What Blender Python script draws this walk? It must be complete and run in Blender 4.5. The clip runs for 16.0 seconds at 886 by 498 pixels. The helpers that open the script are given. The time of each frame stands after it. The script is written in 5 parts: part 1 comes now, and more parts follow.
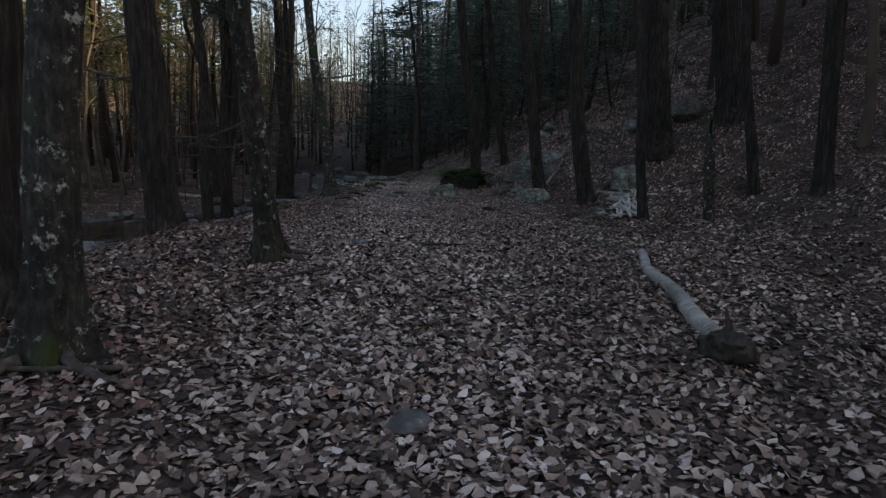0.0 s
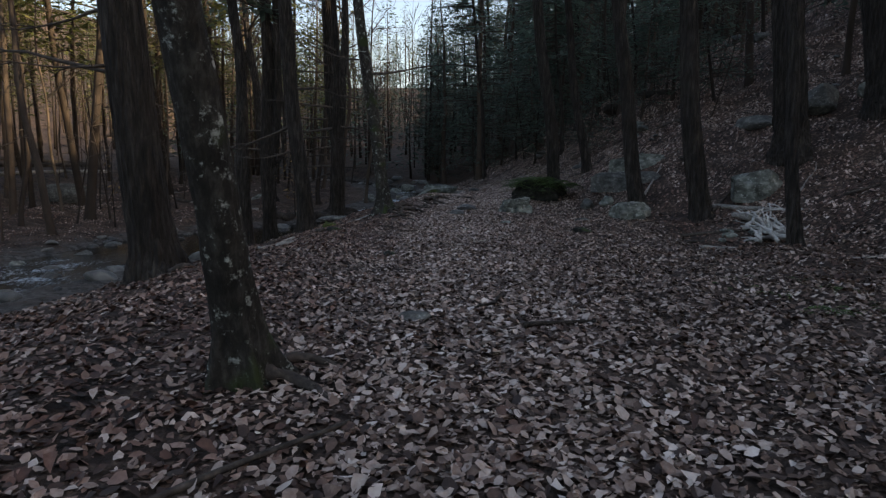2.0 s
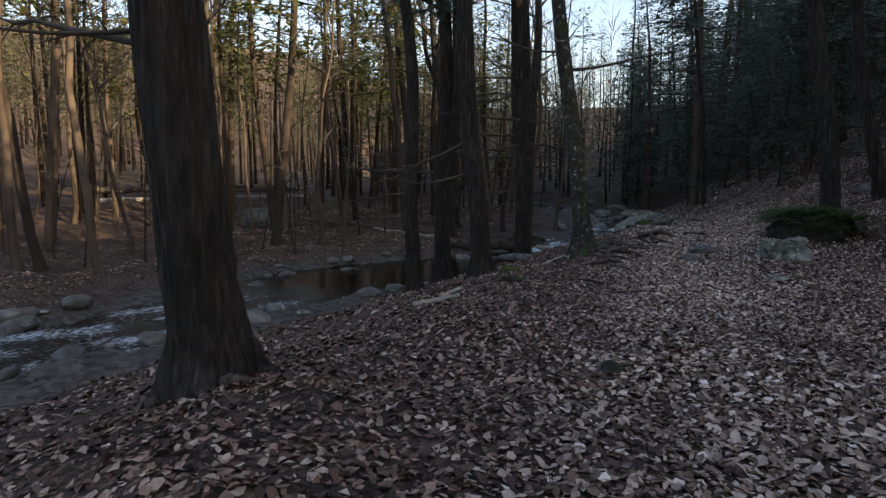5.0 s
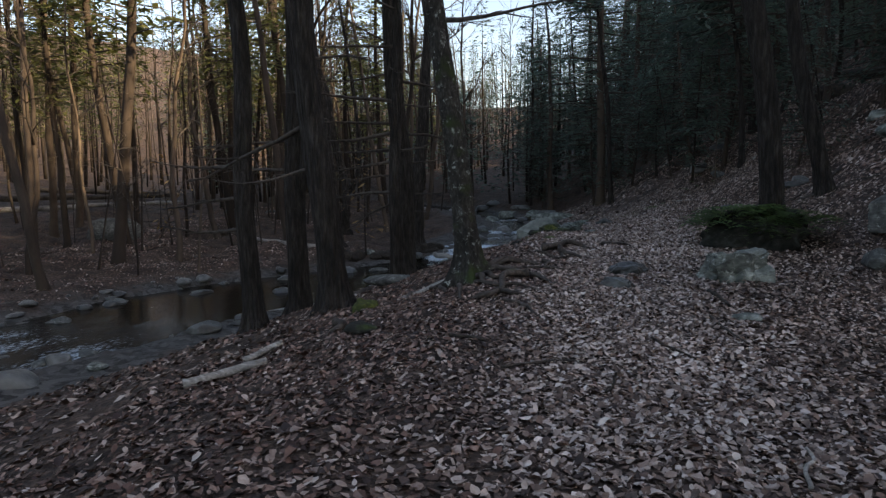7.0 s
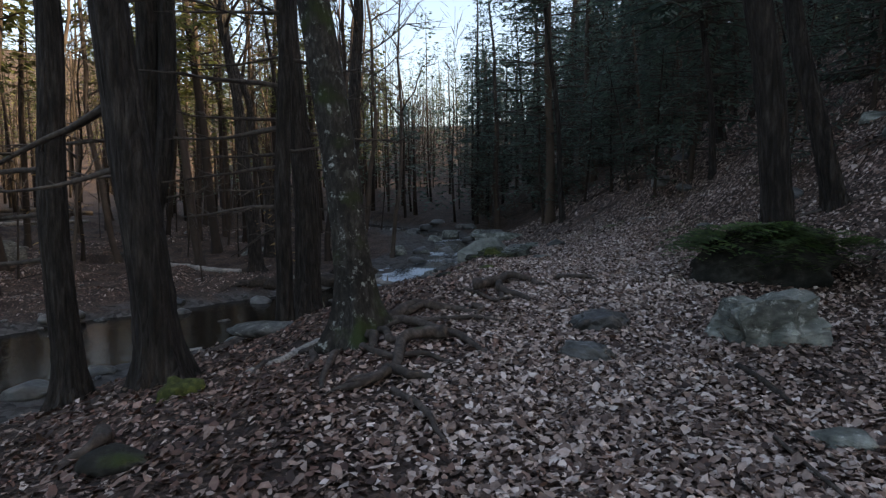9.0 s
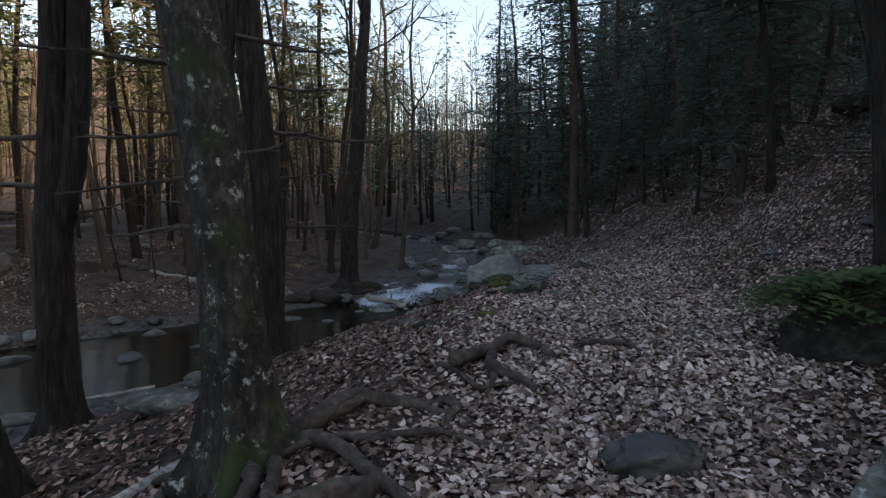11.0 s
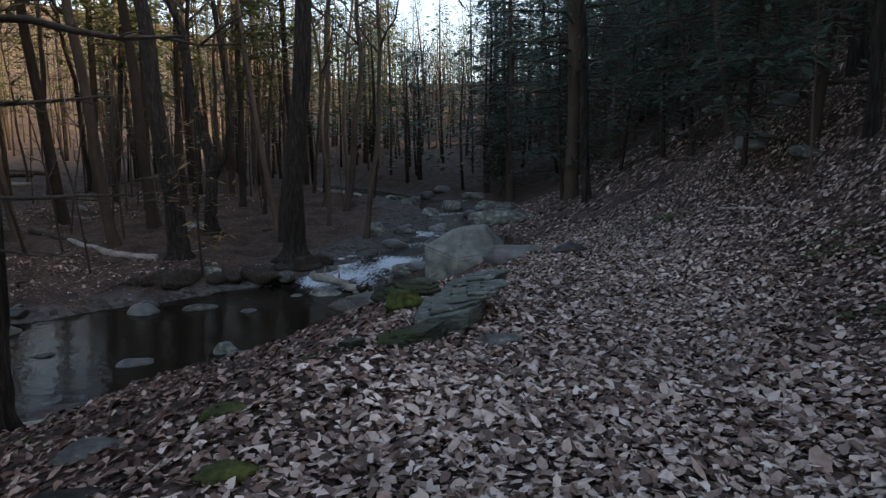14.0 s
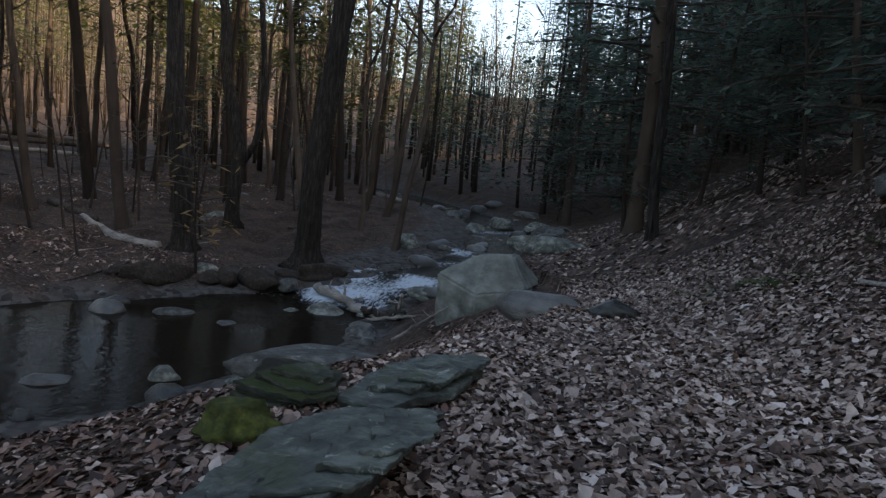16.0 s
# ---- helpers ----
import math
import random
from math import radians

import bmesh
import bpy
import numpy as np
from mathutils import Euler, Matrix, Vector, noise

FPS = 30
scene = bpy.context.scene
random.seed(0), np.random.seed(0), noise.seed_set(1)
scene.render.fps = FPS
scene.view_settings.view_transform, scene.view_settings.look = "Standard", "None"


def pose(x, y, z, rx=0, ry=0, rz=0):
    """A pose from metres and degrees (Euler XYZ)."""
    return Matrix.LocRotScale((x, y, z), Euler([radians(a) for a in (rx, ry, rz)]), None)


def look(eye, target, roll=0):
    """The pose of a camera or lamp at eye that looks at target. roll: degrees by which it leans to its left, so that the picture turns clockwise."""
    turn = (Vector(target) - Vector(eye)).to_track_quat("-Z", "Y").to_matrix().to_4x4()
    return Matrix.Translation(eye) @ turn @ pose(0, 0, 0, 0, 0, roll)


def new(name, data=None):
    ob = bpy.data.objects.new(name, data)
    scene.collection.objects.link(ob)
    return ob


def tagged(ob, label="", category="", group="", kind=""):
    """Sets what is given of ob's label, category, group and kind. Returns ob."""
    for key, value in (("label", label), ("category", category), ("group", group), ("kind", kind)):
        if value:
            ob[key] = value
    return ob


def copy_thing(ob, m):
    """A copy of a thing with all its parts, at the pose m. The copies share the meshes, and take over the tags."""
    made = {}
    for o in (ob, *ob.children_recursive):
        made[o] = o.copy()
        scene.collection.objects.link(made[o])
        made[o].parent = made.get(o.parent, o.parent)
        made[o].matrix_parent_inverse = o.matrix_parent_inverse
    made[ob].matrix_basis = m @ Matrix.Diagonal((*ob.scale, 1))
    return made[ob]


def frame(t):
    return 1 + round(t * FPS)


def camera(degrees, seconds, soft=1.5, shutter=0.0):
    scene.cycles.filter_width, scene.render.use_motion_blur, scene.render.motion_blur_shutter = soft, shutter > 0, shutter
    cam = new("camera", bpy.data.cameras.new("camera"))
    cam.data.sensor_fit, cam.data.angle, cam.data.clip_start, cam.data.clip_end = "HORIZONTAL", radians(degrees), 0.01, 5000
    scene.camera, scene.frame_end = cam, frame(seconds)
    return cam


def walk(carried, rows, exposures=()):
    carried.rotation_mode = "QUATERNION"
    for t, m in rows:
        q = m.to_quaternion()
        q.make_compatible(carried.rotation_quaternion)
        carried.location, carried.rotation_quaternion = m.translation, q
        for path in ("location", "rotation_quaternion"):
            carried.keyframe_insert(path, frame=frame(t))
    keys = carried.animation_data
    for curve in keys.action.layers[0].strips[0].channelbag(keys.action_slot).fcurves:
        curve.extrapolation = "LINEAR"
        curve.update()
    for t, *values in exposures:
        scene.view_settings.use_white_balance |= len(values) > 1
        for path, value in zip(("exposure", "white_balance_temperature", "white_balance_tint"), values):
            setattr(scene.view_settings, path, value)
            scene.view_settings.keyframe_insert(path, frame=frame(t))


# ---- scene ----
cam = camera(71.95, 16.0, soft=1.35)
PATH = [
    (0.0, pose(-0.000, -0.000, 1.400, 81.92, -1.86, 0.40)),
    (0.5, pose(-0.177, 0.994, 1.421, 82.06, -1.28, 0.19)),
    (1.0, pose(-0.326, 1.999, 1.462, 82.42, -1.53, 1.70)),
    (1.5, pose(-0.458, 2.850, 1.488, 82.21, -1.15, 2.76)),
    (2.0, pose(-0.517, 3.726, 1.513, 82.28, -0.90, 5.79)),
    (2.5, pose(-0.570, 4.531, 1.542, 81.93, -0.43, 8.45)),
    (3.0, pose(-0.548, 5.239, 1.565, 82.80, -1.15, 14.48)),
    (3.5, pose(-0.651, 5.788, 1.556, 83.77, -2.30, 20.09)),
    (4.0, pose(-0.925, 6.468, 1.558, 84.19, -1.89, 23.09)),
    (4.5, pose(-1.293, 7.268, 1.568, 84.26, -1.17, 23.98)),
    (5.0, pose(-1.677, 8.176, 1.579, 84.16, -0.54, 23.23)),
    (5.5, pose(-2.000, 9.180, 1.585, 84.11, 0.07, 21.36)),
    (6.0, pose(-2.184, 10.268, 1.583, 84.29, 0.95, 18.84)),
    (6.5, pose(-2.152, 11.428, 1.566, 84.91, 2.33, 16.19)),
    (7.0, pose(-2.066, 12.507, 1.539, 84.36, 0.42, 14.78)),
    (7.5, pose(-2.061, 13.475, 1.503, 85.74, 0.78, 13.05)),
    (8.0, pose(-2.040, 14.433, 1.473, 86.77, 1.04, 12.12)),
    (8.5, pose(-2.113, 15.316, 1.442, 86.58, 0.38, 11.47)),
    (9.0, pose(-2.173, 16.104, 1.438, 86.09, 0.41, 10.15)),
    (9.5, pose(-2.198, 16.816, 1.473, 85.92, -0.04, 9.83)),
    (10.0, pose(-2.196, 17.486, 1.535, 85.99, -0.26, 10.25)),
    (10.5, pose(-2.178, 18.151, 1.612, 86.19, -0.26, 11.18)),
    (11.0, pose(-2.151, 18.847, 1.693, 86.46, -0.28, 12.36)),
    (11.5, pose(-2.126, 19.611, 1.766, 86.68, -0.46, 13.55)),
    (12.0, pose(-2.110, 20.479, 1.819, 86.77, -0.55, 14.50)),
    (12.5, pose(-2.097, 21.363, 1.867, 85.12, 0.87, 13.88)),
    (13.0, pose(-1.995, 22.242, 1.884, 82.65, 2.15, 14.24)),
    (13.5, pose(-1.942, 23.109, 1.795, 82.17, 1.92, 13.94)),
    (14.0, pose(-1.838, 24.062, 1.694, 82.43, -0.19, 13.02)),
    (14.5, pose(-1.772, 24.987, 1.683, 83.07, -2.43, 12.48)),
    (15.0, pose(-1.768, 25.734, 1.718, 83.14, -4.44, 14.24)),
    (15.5, pose(-1.748, 26.513, 1.719, 83.25, -6.45, 17.93)),
    (16.0, pose(-1.792, 27.277, 1.671, 83.21, -6.18, 19.30)),
]
walk(cam, PATH, [(0.0, 1.1, 7600, 16), (3.0, 1.3, 7600, 16), (7.0, 1.5, 7600, 16), (12.0, 1.72, 7600, 16), (16.0, 1.76, 7600, 16)])

# ---- sky and sun ----
SUN_UP, SUN_TURN = radians(20), radians(97)
world = bpy.data.worlds.new("sky")
scene.world = world
world.use_nodes = True
wn = world.node_tree.nodes
sky = wn.new("ShaderNodeTexSky")
sky.sky_type, sky.sun_disc, sky.sun_elevation, sky.sun_rotation = "NISHITA", False, SUN_UP, SUN_TURN
sky.air_density, sky.dust_density, sky.ozone_density = 1.0, 1.5, 1.0
wn["Background"].inputs["Strength"].default_value = 0.15
world.node_tree.links.new(sky.outputs[0], wn["Background"].inputs[0])
sun = new("sun", bpy.data.lights.new("sun", "SUN"))
sun.data.energy, sun.data.angle, sun.data.color = 5.0, radians(0.5), (1.0, 0.84, 0.56)
sun.matrix_world = look((0, 0, 0), (-math.sin(SUN_TURN) * math.cos(SUN_UP), -math.cos(SUN_TURN) * math.cos(SUN_UP), -math.sin(SUN_UP)))

# ---- lie of the land ----
def tab(y, pairs):
    a = np.array(pairs, float)
    return np.interp(y, a[:, 0], a[:, 1])


def waves(x, y, size, seed):
    """Smooth uneven noise of about -1 to 1 with bumps of the given size."""
    rng = np.random.RandomState(seed)
    total = np.zeros(np.broadcast(x, y).shape)
    for i in range(7):
        a, ph, k = rng.uniform(0, 2 * np.pi), rng.uniform(0, 2 * np.pi), rng.uniform(0.6, 1.6) * 2 * np.pi / size
        total += np.sin((x * np.cos(a) + y * np.sin(a)) * k + ph + 1.3 * np.sin((x * np.sin(a) - y * np.cos(a)) * k * 0.63 + ph * 2))
    return total / 3.5


TRAIL_X = [(-60, 2), (0, 0.1), (5, -0.3), (8, -0.7), (12, -1.3), (20, -1.8), (28, -1.6), (33, -2.0), (36, -2.3), (40, -3.2), (45, -4.4), (55, -5.6), (62, -7.4), (70, -14.5), (85, -31.5), (110, -53.5), (150, -71.5)]
TRAIL_Z = [(-60, -1), (0, 0.0), (6, 0.12), (8, 0.18), (12, 0.1), (17, -0.06), (20.5, 0.05), (22, 0.13), (23.2, 0.2), (24.7, 0.4), (28, 0.4), (31.5, 0.3), (35, 0.09), (40, -0.3), (46, -0.5), (56, -0.4), (66, 0.2), (85, 2.2), (110, 5), (200, 26), (400, 50)]
HILL_X = [(-60, 12), (0, 9.5), (10, 8.2), (15, 7), (20, 5), (23, 3), (25, 1.6), (28, 0.5), (33, -0.7), (36, -1.7), (38, -2.8), (42, -3.9), (50, -4.6), (60, -5), (70, -7), (85, -10), (110, -10), (150, -5)]
HILL_S = [(-60, 0.35), (10, 0.38), (20, 0.42), (26, 0.45), (30, 0.55), (34, 0.62), (50, 0.62), (100, 0.4)]
EDGE_X = [(-60, -5), (0, -3.8), (8, -3.8), (12, -4.5), (16, -3.9), (20, -3.9), (24, -3.7), (28, -3.5), (31, -3.5), (33, -3.0), (36, -2.7), (38, -3.2), (42, -4.6), (50, -5.4), (56, -6.2), (62, -8), (70, -15), (85, -32), (110, -54), (150, -72)]
WATER_R = [(-60, -14), (0, -14.4), (15, -14.6), (20, -14.4), (24, -13.2), (28, -12.4), (31, -10.6), (33, -9.2), (35, -8.2), (38, -7.5), (40.5, -8.2), (42, -8.3), (44, -7.6), (47, -6.8), (50, -6.6), (56, -7.6), (62, -10), (70, -17), (85, -34), (110, -56), (150, -75)]
WATER_L = [(-60, -19), (0, -18.5), (15, -18), (20, -18), (25, -18.6), (30, -18.6), (34, -17), (38, -14.4), (41, -12.2), (43, -10.2), (46, -9.2), (50, -8.8), (56, -10), (62, -13), (70, -21), (85, -39), (110, -61), (150, -80)]
WATER_Z = [(-60, -3.4), (0, -2.6), (15, -2.35), (24, -2.25), (39, -2.15), (41.5, -2.05), (43.6, -1.7), (45, -1.5), (49, -1.25), (50, -1.1), (55, -0.85), (57, -0.7), (66, -0.35), (90, 0.6), (200, 4)]
FLOOR_Z = [(-60, -2.2), (0, -2.0), (25, -1.8), (44, -1.65), (50, -1.15), (58, -0.6), (66, -0.1), (85, 1.6), (110, 4.5), (200, 26), (400, 50)]


def smooth(t):
    t = np.clip(t, 0, 1)
    return t * t * (3 - 2 * t)


def soft_ramp(d, k):
    return np.where(d / k > 30, d, k * np.log1p(np.exp(np.minimum(d / k, 30))))


def land(x, y):
    """Height of the ground at x, y."""
    x, y = np.asarray(x, float), np.asarray(y, float)
    zt = tab(y, TRAIL_Z)
    hill = soft_ramp(x - tab(y, HILL_X), 0.7) * tab(y, HILL_S)
    # The soft_ramp past x 26 is an added rise that blocks the low sun
    hill = 75 * (1 - np.exp(-hill / 75)) + tab(y, [(10, 0.3), (25, 0.22), (50, 0.16)]) * soft_ramp(np.minimum(x, 85) - 26, 6)
    right = zt - 0.008 * np.clip(x - tab(y, TRAIL_X), 0, 8) + hill
    right = right + hill / (hill + 1.5) * (0.3 * waves(x, y, 5.0, 3) + 0.12 * waves(x, y, 1.7, 4))
    zw, xr, xl, xe = tab(y, WATER_Z), tab(y, WATER_R), tab(y, WATER_L), tab(y, EDGE_X)
    f = (xe - x) / (xe - xr)
    bank = zt + (zw + 0.06 - zt) * np.clip(f * (1.05 + 0.25 * np.clip(f, 0, 1)), 0, 1)
    q = np.clip((xr - x) / (xr - xl), 0, 1)
    bed = zw + 0.06 - 0.4 * np.sin(np.pi * q) ** 0.7
    d = xl - x
    fl = tab(y, FLOOR_Z)
    floor = zw + 0.06 + (fl - zw - 0.06) * (1 - np.exp(-np.maximum(d, 0) / 1.3)) + 0.07 * soft_ramp(d - 14, 4) + 0.1 * soft_ramp(np.minimum(d, 200) - 60, 8) + 0.16 * soft_ramp(np.minimum(d, 230) - 78, 9)
    floor = floor + np.clip(d / 4, 0, 1) * (0.22 * waves(x, y, 6.0, 8) + 0.1 * waves(x, y, 2.1, 9))
    z = np.where(f <= 0, right, np.where(q <= 0, bank, np.where(d <= 0, bed, floor)))
    rough = 0.03 * waves(x, y, 1.3, 11) + 0.015 * waves(x, y, 0.5, 12)
    side = np.clip(np.abs(x - tab(y, TRAIL_X)) / 3 - 0.3, 0, 1)
    return z + rough * (0.4 + 0.9 * side) + 0.05 * waves(x, y, 3.1, 13) * side

# ---- materials ----
def material(name, tones, rough=0.85, grain=(6, 6, 6), detail=8, bump=0.4, depth=0.02, patch=1.0, patch_amount=0.35, spread="",
             moss=0.0, lichen=0.0, ridges=0.0, spec=0.3):
    """A weathered surface. tones: dark to light. patch: size in metres of the large blotches. spread: 'island' or 'object' varies the tone
    from piece to piece. moss grows on what faces up; lichen makes pale spots; ridges furrows a bark."""
    m = bpy.data.materials.new(name)
    m.use_nodes = True
    nt = m.node_tree
    n, link = nt.nodes, nt.links.new
    bsdf = n["Principled BSDF"]
    bsdf.inputs["Specular IOR Level"].default_value = spec
    co = n.new("ShaderNodeTexCoord")
    mp = n.new("ShaderNodeMapping")
    mp.inputs["Scale"].default_value = grain
    link(co.outputs["Object"], mp.inputs[0])
    fine = n.new("ShaderNodeTexNoise")
    fine.inputs["Scale"].default_value, fine.inputs["Detail"].default_value, fine.inputs["Roughness"].default_value = 1.0, detail, 0.65
    link(mp.outputs[0], fine.inputs["Vector"])
    ramp = n.new("ShaderNodeValToRGB")
    while len(ramp.color_ramp.elements) < len(tones):
        ramp.color_ramp.elements.new(0.5)
    for i, c in enumerate(tones):
        e = ramp.color_ramp.elements[i]
        e.position, e.color = 0.28 + 0.44 * i / max(1, len(tones) - 1), (*c, 1)
    value = fine.outputs["Fac"]
    if spread:
        src = n.new("ShaderNodeNewGeometry" if spread == "island" else "ShaderNodeObjectInfo")
        mix = n.new("ShaderNodeMix")
        mix.inputs["Factor"].default_value = 0.75
        link(value, mix.inputs["A"])
        out = src.outputs["Random Per Island" if spread == "island" else "Random"]
        rg = n.new("ShaderNodeMapRange")
        rg.inputs["To Min"].default_value, rg.inputs["To Max"].default_value = 0.25, 0.75
        link(out, rg.inputs[0])
        link(rg.outputs[0], mix.inputs["B"])
        value = mix.outputs["Result"]
    link(value, ramp.inputs[0])
    colour = ramp.outputs[0]
    big = n.new("ShaderNodeTexNoise")
    big.inputs["Scale"].default_value, big.inputs["Detail"].default_value = 1.0 / patch, 3
    link(co.outputs["Object"], big.inputs["Vector"])
    br = n.new("ShaderNodeMapRange")
    br.inputs["From Min"].default_value, br.inputs["From Max"].default_value = 0.3, 0.7
    br.inputs["To Min"].default_value, br.inputs["To Max"].default_value = 1 - patch_amount, 1 + patch_amount
    link(big.outputs["Fac"], br.inputs[0])
    mul = n.new("ShaderNodeVectorMath")
    mul.operation = "SCALE"
    link(colour, mul.inputs[0])
    link(br.outputs[0], mul.inputs["Scale"])
    colour = mul.outputs[0]

    def layer(colour, tint, mask):
        mx = n.new("ShaderNodeMix")
        mx.data_type = "RGBA"
        link(mask, mx.inputs["Factor"])
        link(colour, mx.inputs["A"])
        mx.inputs["B"].default_value = (*tint, 1)
        return mx.outputs["Result"]

    def step(source, lo, hi):
        s = n.new("ShaderNodeMapRange")
        s.inputs["From Min"].default_value, s.inputs["From Max"].default_value = lo, hi
        link(source, s.inputs[0])
        return s.outputs[0]

    if lichen:
        spot = n.new("ShaderNodeTexNoise")
        spot.inputs["Scale"].default_value, spot.inputs["Detail"].default_value, spot.inputs["Roughness"].default_value = 9.0, 8, 0.75
        link(co.outputs["Object"], spot.inputs["Vector"])
        colour = layer(colour, (0.42, 0.45, 0.41), step(spot.outputs["Fac"], 0.66 - lichen * 0.2, 0.72 - lichen * 0.15))
    if moss:
        geo = n.new("ShaderNodeNewGeometry")
        sep = n.new("ShaderNodeSeparateXYZ")
        link(geo.outputs["Normal"], sep.inputs[0])
        spot = n.new("ShaderNodeTexNoise")
        spot.inputs["Scale"].default_value, spot.inputs["Detail"].default_value = 2.3, 7
        link(co.outputs["Object"], spot.inputs["Vector"])
        ad = n.new("ShaderNodeMath")
        ad.operation = "MULTIPLY_ADD"
        link(sep.outputs["Z"], ad.inputs[0])
        ad.inputs[1].default_value = 0.25
        link(spot.outputs["Fac"], ad.inputs[2])
        colour = layer(colour, (0.034, 0.048, 0.014), step(ad.outputs[0], 0.95 - moss * 0.5, 1.08 - moss * 0.5))
    link(colour, bsdf.inputs["Base Color"])
    height = fine.outputs["Fac"]
    if ridges:
        mr = n.new("ShaderNodeMapping")
        mr.inputs["Scale"].default_value = (ridges, ridges, ridges * 0.13)
        link(co.outputs["Object"], mr.inputs[0])
        vor = n.new("ShaderNodeTexVoronoi")
        vor.feature = "DISTANCE_TO_EDGE"
        vor.inputs["Scale"].default_value = 1.0
        wob = n.new("ShaderNodeMix")
        wob.data_type = "VECTOR"
        wob.inputs["Factor"].default_value = 0.35
        link(mr.outputs[0], wob.inputs["A"])
        link(fine.outputs["Color"], wob.inputs["B"])
        link(wob.outputs["Result"], vor.inputs["Vector"])
        sm = step(vor.outputs["Distance"], 0.0, 0.35)
        ad = n.new("ShaderNodeMath")
        ad.operation = "MULTIPLY_ADD"
        link(fine.outputs["Fac"], ad.inputs[0])
        ad.inputs[1].default_value = 0.6
        link(sm, ad.inputs[2])
        height = ad.outputs[0]
    bp = n.new("ShaderNodeBump")
    bp.inputs["Strength"].default_value, bp.inputs["Distance"].default_value = bump, depth
    link(height, bp.inputs["Height"])
    link(bp.outputs[0], bsdf.inputs["Normal"])
    rr = n.new("ShaderNodeMapRange")
    rr.inputs["To Min"].default_value, rr.inputs["To Max"].default_value = rough - 0.12, min(1, rough + 0.12)
    link(fine.outputs["Fac"], rr.inputs[0])
    link(rr.outputs[0], bsdf.inputs["Roughness"])
    return m


M_LITTER = material("leaf_litter_ground", [(0.01, 0.006, 0.004), (0.046, 0.029, 0.021), (0.185, 0.127, 0.098)], grain=(13, 13, 13), bump=1.0, depth=0.05, patch=0.7, patch_amount=0.55)
M_LEAF = material("dry_leaves", [(0.018, 0.01, 0.008), (0.06, 0.034, 0.025), (0.18, 0.112, 0.084), (0.36, 0.268, 0.22), (0.6, 0.5, 0.435)], rough=0.62, grain=(30, 30, 30), bump=0.3, depth=0.004, patch=2.6, patch_amount=0.3, spread="island", spec=0.4)
M_LEAF_WORN = material("weathered_trodden_leaves", [(0.04, 0.025, 0.02), (0.14, 0.094, 0.074), (0.34, 0.256, 0.215), (0.55, 0.45, 0.395), (0.7, 0.62, 0.56)], rough=0.65, grain=(30, 30, 30), bump=0.3, depth=0.004, patch=2.0, patch_amount=0.3, spread="island", spec=0.4)
M_LEAF_RED = material("russet_leaves", [(0.014, 0.007, 0.005), (0.045, 0.02, 0.014), (0.12, 0.06, 0.042), (0.22, 0.13, 0.098), (0.4, 0.29, 0.235)], rough=0.6, grain=(30, 30, 30), bump=0.3, depth=0.004, patch=1.6, patch_amount=0.35, spread="island", spec=0.4)
M_BARK = material("furrowed_grey_bark", [(0.007, 0.006, 0.005), (0.03, 0.025, 0.021), (0.085, 0.073, 0.063)], grain=(14, 14, 2.4), bump=1.0, depth=0.06, patch=0.9, patch_amount=0.3, ridges=17, rough=0.92)
M_BARK_PALE = material("flaky_lichened_bark", [(0.01, 0.009, 0.008), (0.03, 0.027, 0.022), (0.085, 0.078, 0.068)], grain=(20, 20, 9), bump=1.0, depth=0.03, patch=0.5, patch_amount=0.4, lichen=0.46, moss=0.76, rough=0.92)
M_BARK_FAR = material("dark_pine_bark", [(0.018, 0.013, 0.01), (0.05, 0.037, 0.029), (0.11, 0.082, 0.062)], grain=(8, 8, 1.6), detail=4, bump=0.8, depth=0.03, patch=1.4, patch_amount=0.3, spread="object", rough=0.92)
M_TWIG = material("dead_twig_bark", [(0.03, 0.024, 0.02), (0.1, 0.084, 0.07)], grain=(12, 12, 12), detail=3, bump=0.3, patch=0.6)
# Needle green, paled and blued because the valley's haze is put into the tones
M_NEEDLE = material("hazed_hemlock_needles", [(0.05, 0.08, 0.066), (0.095, 0.14, 0.112), (0.14, 0.19, 0.145)], rough=0.6, grain=(5, 5, 5), detail=2, bump=0.0, patch=1.8, patch_amount=0.35, spread="island")
M_PINE = material("pine_needles", [(0.06, 0.075, 0.028), (0.12, 0.135, 0.048), (0.19, 0.19, 0.07)], rough=0.6, grain=(5, 5, 5), detail=2, bump=0.0, patch=1.8, patch_amount=0.35, spread="island")
M_BEECH = material("withered_beech_leaves", [(0.12, 0.07, 0.03), (0.24, 0.15, 0.06), (0.36, 0.25, 0.11)], rough=0.6, grain=(5, 5, 5), detail=2, bump=0.0, patch=1.8, spread="island")
M_ROCK = material("grey_schist", [(0.03, 0.031, 0.029), (0.085, 0.088, 0.082), (0.19, 0.195, 0.18)], grain=(7, 7, 12), bump=0.9, depth=0.03, patch=0.5, patch_amount=0.4, lichen=0.3, rough=0.8)
M_ROCK_PALE = material("lichened_pale_boulder", [(0.04, 0.045, 0.038), (0.14, 0.152, 0.133), (0.33, 0.35, 0.315)], grain=(4, 4, 7), bump=1.0, depth=0.05, patch=0.45, patch_amount=0.5, lichen=0.52, moss=0.22, rough=0.85)
M_ROCK_MOSS = material("mossy_boulder", [(0.008, 0.008, 0.006), (0.024, 0.024, 0.019), (0.065, 0.065, 0.055)], grain=(8, 8, 8), bump=1.0, depth=0.04, patch=0.5, patch_amount=0.4, moss=0.5, rough=0.9)
